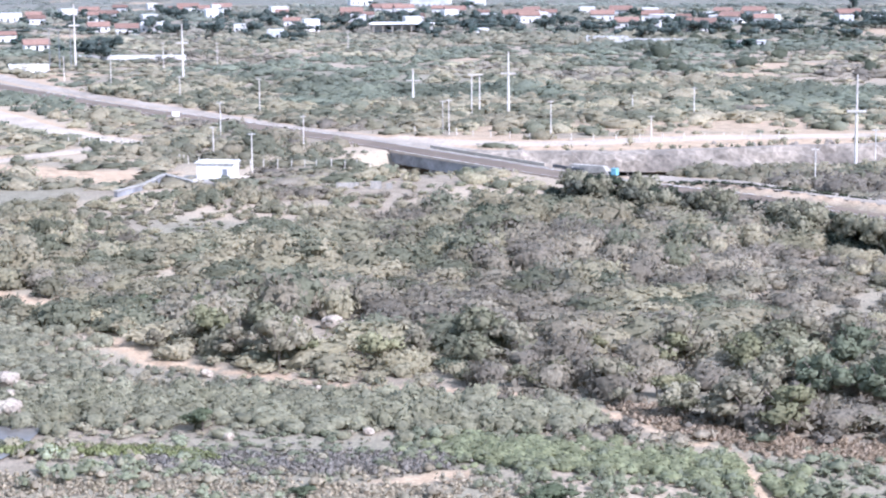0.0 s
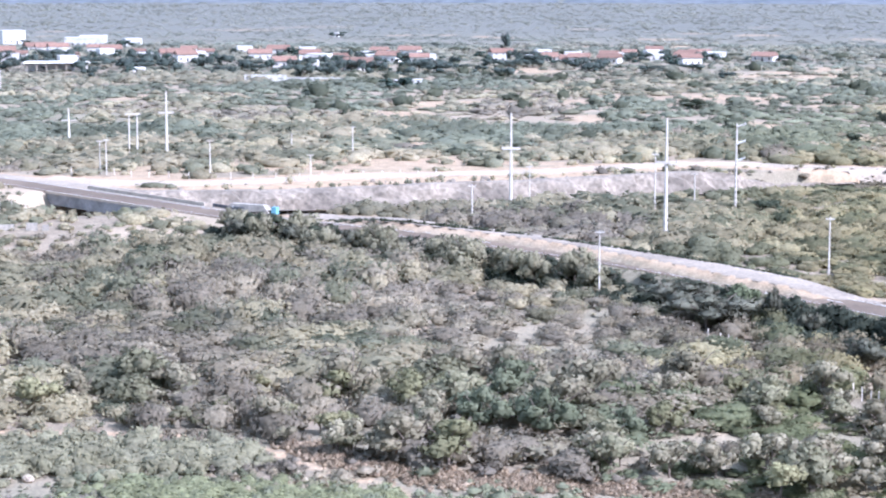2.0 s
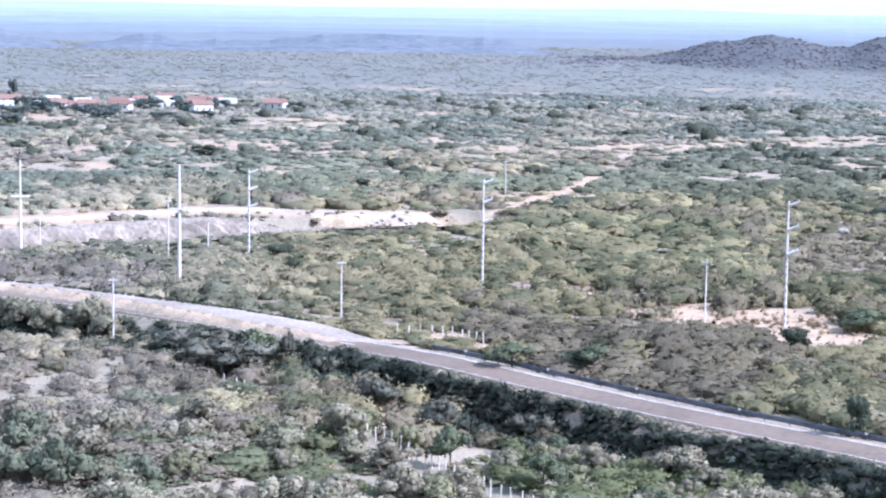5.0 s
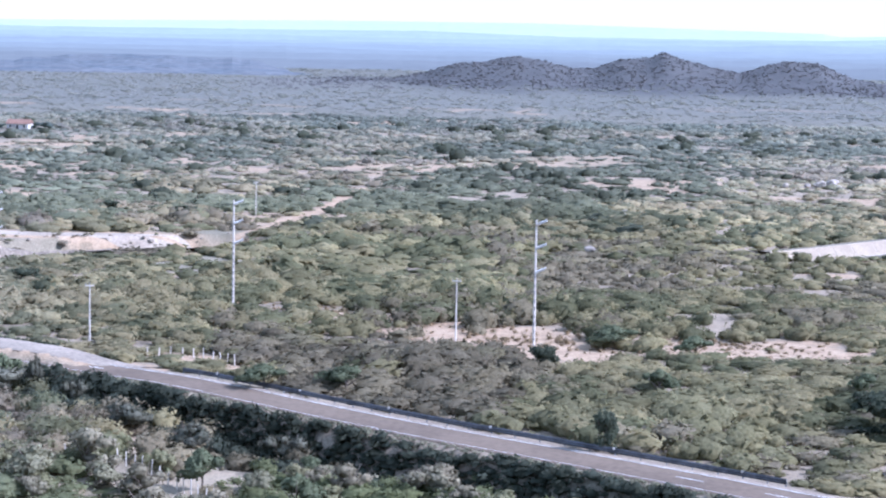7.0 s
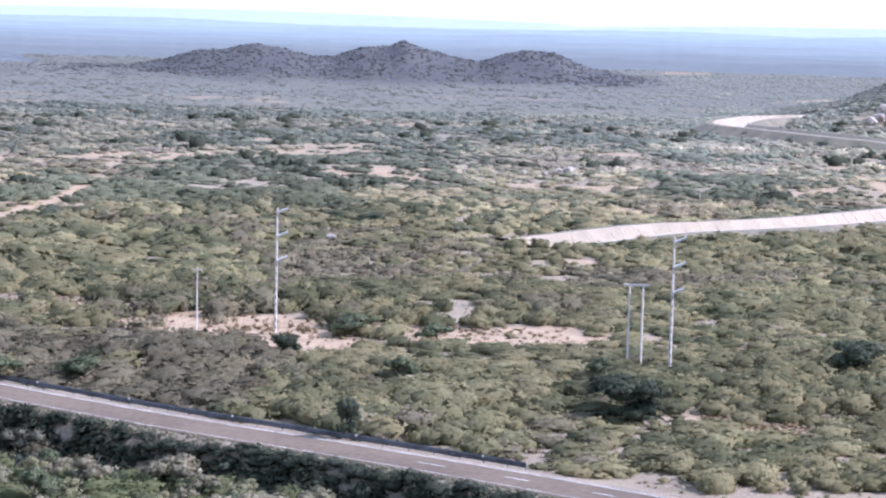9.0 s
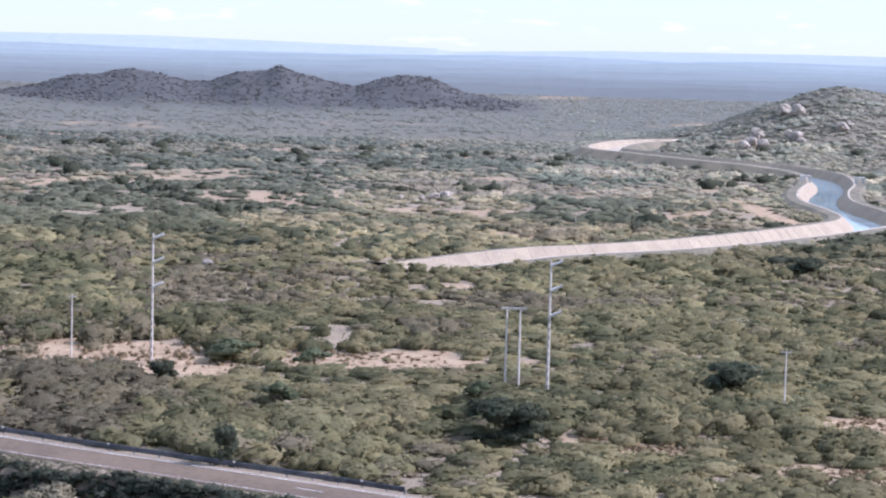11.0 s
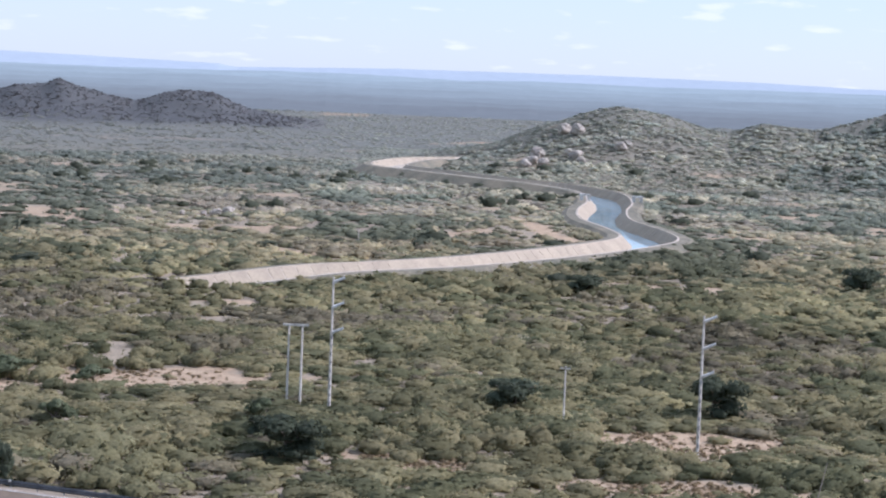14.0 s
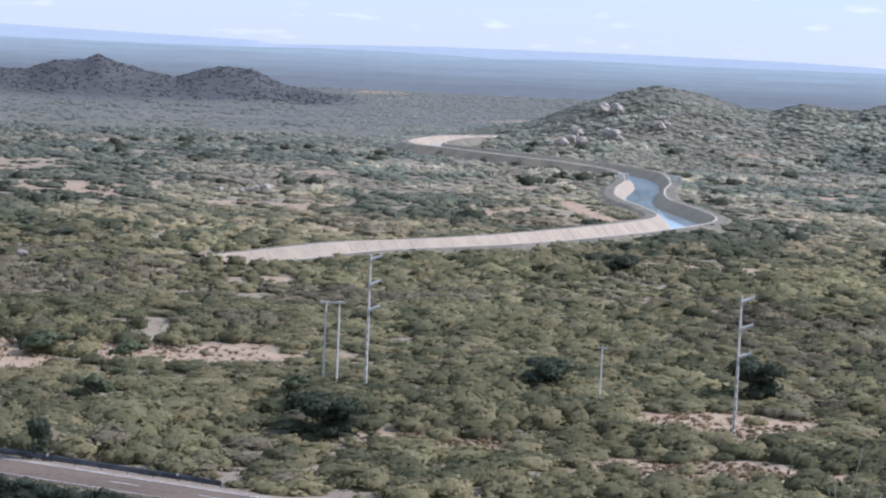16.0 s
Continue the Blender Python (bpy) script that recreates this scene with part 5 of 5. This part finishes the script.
for x_ in (1.0, span_ - 1.0):
    part("abutment", box(B(), (x_, 0.7, -4.5), (2.0, 10.4, 8.0)), M_CONC, bridge)
for x_ in (span_ * 0.36, span_ * 0.68):
    p = part("pier_cap", box(B(), (x_, 0.7, -3.0), (1.2, 10.2, 0.8)), M_DARKCONC, bridge)
    for o in (-4, 4):
        part("column", tube(B(), (x_, o, -11), (x_, o, -3.2), 0.55, 0.55, 12), M_DARKCONC, p)


# ---- guard rail ----
def rail_run(line, off, label):
    t = thing("guard_rail", label, "guard rail", "guard rails")
    v, f_ = sweep(line, [(off, 0.22), (off - 0.05, 0.26), (off - 0.11, 0.42), (off - 0.04, 0.54), (off - 0.11, 0.68), (off - 0.05, 0.88), (off, 0.92), (off + 0.05, 0.9), (off + 0.02, 0.24), (off, 0.22)], np.full(len(line), 0.1))
    b = new("beam", mesh_from("beam", v, f_, M_RAIL))
    b.parent = t
    d = np.gradient(line, axis=0)
    post_mesh = None
    for k in range(0, len(line), 1):
        q = d[k] / np.linalg.norm(d[k])
        px_, py_ = line[k][0] - q[1] * (off + 0.12), line[k][1] + q[0] * (off + 0.12)
        if post_mesh is None:
            p = part("post", box(B(), (0, 0, 0.3), (0.14, 0.14, 1.1)), M_METAL, t)
            post_mesh = p.data
        else:
            p = new("post", post_mesh)
            p.parent = t
        p.matrix_basis = pose(px_, py_, 0, 0, 0, math.degrees(math.atan2(q[1], q[0])))
        if k % 5 == 2:
            rr = part("reflector", box(B(), (0, 0, 0), (0.3, 0.1, 0.28)), M_WHITE, t, "white reflector plate")
            rr.matrix_basis = pose(px_ + q[1] * 0.25, py_ - q[0] * 0.25, 0.95)
    return t


# steel coloured dark to hold the shade on its near face
M_RAIL = material("shaded_rail", (0.12, 0.12, 0.125), 0.6, 0.3, scale=0.4, vary=0.25)
LINE35 = curve_through(ROAD, 3.5)
rail_run(LINE35[(LINE35[:, 0] > -142) & (LINE35[:, 0] < -40)], 5.7, "steel guard rail beside the asphalt, coloured dark as its shaded side")
rail_run(LINE35[(LINE35[:, 0] > -312) & (LINE35[:, 0] < -296)], 5.7, "short steel guard rail at the bridge end")


# ---- fences ----
def fence(points, gap, h, label, lean=4):
    t = thing("fence", label, "fence", "post fences")
    line = curve_through(points, gap)
    rs = random.Random(len(line))
    first = None
    for x_, y_ in line:
        if first is None:
            p = part("post", box(B(), (0, 0, h / 2 - 0.2), (0.16, 0.16, h + 0.4), 0.85), M_POLE, t)
            first = p.data
        else:
            p = new("post", first)
            p.parent = t
        p.matrix_basis = pose(x_, y_, float(land(x_, y_)), rs.uniform(-lean, lean), rs.uniform(-lean, lean), rs.uniform(0, 90)) @ Matrix.Diagonal((1, 1, rs.uniform(0.85, 1.1), 1))
    return t


fence([(-127.2, 233), (-114.5, 225), (-99.6, 212.9), (-87.4, 205.5), (-80, 199)], 2.0, 2.2, "row of pale concrete fence posts through the bushes")
fence([(-171, 249.8), (-158, 249), (-140.1, 236.1), (-132, 229.9)], 2.6, 1.5, "row of pale fence posts among the shrubs")
fence([(-417, 236), (-399, 244.6), (-371.2, 239.5), (-357, 243), (-343.4, 253.4), (-336, 262)], 2.6, 2.0, "row of white fence posts round the hut yard")
fence([(-395, 318), (-372, 322), (-350, 334), (-330, 352), (-318, 372)], 4.5, 1.6, "row of pale posts beside the dirt road")
fence([(-152, 288), (-143, 290), (-136, 287)], 1.6, 1.7, "timber fence posts at the lay-by gate")


# ---- boulders ----
def boulder(seed):
    bm = B()
    bmesh.ops.create_icosphere(bm, subdivisions=3, radius=1)
    o = Vector((seed * 7.3, seed * 1.7, 0))
    for v in bm.verts:
        n = noise.noise(v.co * 0.9 + o) * 0.45 + noise.noise(v.co * 2.4 + o) * 0.18
        v.co *= 1 + n + 0.12 * noise.noise(v.co * 6 + o)
        v.co.z *= 0.8
    for p in bm.faces:
        p.smooth = noise.noise(p.calc_center_median() * 3 + o) > 0.25
    return bm


def rocks(spots, label, group, mat=None, lift=0.25):
    for k, (x_, y_, s_) in enumerate(spots):
        t = part("boulder", boulder(k % 4 + len(group)), mat or M_ROCK)
        tagged(t, label, "boulder", group)
        t.matrix_world = pose(x_, y_, float(land(x_, y_)) + s_ * lift, 0, 0, k * 77) @ Matrix.Diagonal((s_, s_, s_ * 1.05, 1))


rocks([(-219.5, 164, 1.3), (-216.5, 163.8, 1.0), (-214.7, 165.1, 1.2), (-221.2, 158.6, 1.4), (-222.2, 156.2, 1.3), (-224, 155, 1.1), (-201.6, 105.1, 1.8), (-207, 108, 1.4), (-214.8, 112.2, 1.5), (-196, 123, 0.5), (-169.6, 131.4, 0.6),
       (-177.7, 118.7, 0.6), (-205, 134, 0.7), (-190, 140, 0.5)], "pale weathered granite boulder among the scrub", "granite boulders", M_ROCK, 0.6)
rocks([(-114.8, 729, 1.7), (-110.5, 731, 1.3), (-119, 726, 1.1), (-104, 735, 1.2), (-112, 738, 2.0), (-126.6, 724.6, 1.1), (-116.5, 733, 1.3), (-108, 727, 0.9), (-130, 475, 1.5)], "pale granite boulder rising from dark scrub", "outcrop boulders", M_GRANITE, 0.7)


def on_hill(az, el):
    """Where the line of sight at that bearing and angle meets the hill."""
    for r in range(850, 1500, 4):
        x_, y_ = r * math.sin(radians(az)), r * math.cos(radians(az))
        if float(land(np.array([x_]), np.array([y_]))[0]) >= EYE + r * math.tan(radians(el)):
            return x_, y_
    return None


spots = []
for az, el, s_ in ((0.01, -2.14, 4.4), (-0.15, -2.3, 3.4), (0.2, -2.3, 2.8), (0.76, -1.4, 4), (1.15, -1.38, 4), (2.35, -1.8, 3), (1.11, -2.1, 3.6), (0.95, -2.0, 2.6), (-0.3, -2.4, 3), (2.55, -1.65, 2), (1.25, -2.2, 2.6)):
    p = on_hill(az, el)
    if p:
        spots.append((*p, s_ * 1.1))
rocks(spots, "large pale granite boulder on the hillside", "hillside boulders", M_GRANITE, 0.55)

# ---- pond, canal gates, near branch ----
bm = B()
bmesh.ops.create_circle(bm, cap_ends=True, segments=40, radius=1)
for v in bm.verts:
    k = 1 + 0.2 * noise.noise(v.co * 1.7)
    v.co = Vector((v.co.x * POND[2] * k, v.co.y * POND[3] * k, 0))
M_POND = material("pond_water", (0.15, 0.135, 0.115), 0.3, scale=0.3, vary=0.1)
pond = tagged(part("pond_water", bm, M_POND), "murky grey pond among grass and reeds", "water", kind="structure")
pond.matrix_world = pose(POND[0], POND[1], float(land(POND[0], POND[1])) + 0.3, 0, 0, -60)

gate = thing("canal_gate_tower", "small pale concrete gate tower on the canal bank", "gate tower", "canal gate towers")
for s in (-1, 1):
    part("pillar", box(B(), (s * 1.6, 0, 1.7), (1.3, 2.2, 4.6)), M_WHITE, gate)
part("beam", box(B(), (0, 0, 3.6), (4.9, 2.4, 0.6)), M_WHITE, gate)
gm = [pose(22.3, 893, 0.5, 0, 0, 0), pose(45.3, 893, 0.5, 0, 0, 0)]
gate.matrix_world = gm[0]
copy_thing(gate, gm[1])


def twig(seed):
    rs = random.Random(seed)
    bm = B()

    def grow(p, way, length, r, depth):
        q = p + way * length
        tube(bm, p, q, r, r * 0.7, 5)
        if depth:
            for _ in range(2 if depth > 1 else 3):
                side = Vector((rs.uniform(-1, 1), rs.uniform(-1, 1), rs.uniform(-0.3, 0.6)))
                grow(p + way * length * rs.uniform(0.5, 1), (way + side * 0.8).normalized(), length * rs.uniform(0.5, 0.75), r * 0.65, depth - 1)

    grow(Vector((0, 0, -0.3)), Vector((0.1, 0, 1)).normalized(), 2.0, 0.03, 4)
    return bm


M_TWIG = material("bare_twig", (0.26, 0.22, 0.17), 0.9, scale=4)
for k, (az, r, s_) in enumerate(((8.4, 8.2, 0.88), (10.2, 8.4, 1.0), (11.8, 8.2, 0.96), (9.3, 9.0, 0.97))):
    x_, y_ = r * math.sin(radians(az)), r * math.cos(radians(az))
    b_ = thing("bare_bush", "thin leafless grey bush on the hillside", "bush", "bare bushes")
    part("branch", twig(k), M_TWIG, b_)
    b_.matrix_world = pose(x_, y_, float(land(np.array([x_]), np.array([y_]))[0]), 0, 0, k * 90) @ Matrix.Diagonal((0.5, 0.5, s_, 1))

# ---- rock face of the cutting ----
CUT_FINE = curve_through(CUT[1:], 2.5)
for name, side in (("cutting_wall", 1),):
    v, f_ = sweep(CUT_FINE, [(side * o, h) for o, h in ((19, 0.25), (15.5, 0.35), (14, -0.6), (13, -2), (12, -3.6), (10.5, -5.2), (9, -7), (7, -8.6))])
    n_ = drift(v[:, 0] * 1.0, v[:, 1] + v[:, 2] * 0.7, 3.2) - 0.5 + 0.6 * (drift(v[:, 0], v[:, 1], 1.3) - 0.5)
    v[:, 2] += n_ * np.where(np.abs(v[:, 2] - 0.3) < 0.3, 0.4, 1.9)
    v[:, 0] += n_ * 2.2
    v[:, 2] -= 6.0 * smooth(v[:, 1], 415, 448) * (v[:, 2] > -3)  # the face runs out at its far end
    if side < 0:
        f_ = f_[:, ::-1]
    tagged(new(name, mesh_from(name, v, f_, M_CUTROCK)), "rough grey blasted rock face of the cutting", "rock face", kind="structure")

v, f_ = sweep(CUT_FINE[CUT_FINE[:, 1] > 300], [(-o, -8.5 * (1 - float(smooth(np.array(o), 4, 23))) + 0.3) for o in (5, 7, 9, 11, 13, 15, 17, 19, 21, 22.5)])
n_ = drift(v[:, 0], v[:, 1], 3.5) - 0.5 + 0.6 * (drift(v[:, 0], v[:, 1], 1.4) - 0.5)
v[:, 2] += n_ * 0.7
tagged(new("cutting_slope", mesh_from("cutting_slope", v, f_[:, ::-1], M_CUTROCK)), "grey stony slope of the cutting", "rock face", kind="structure")
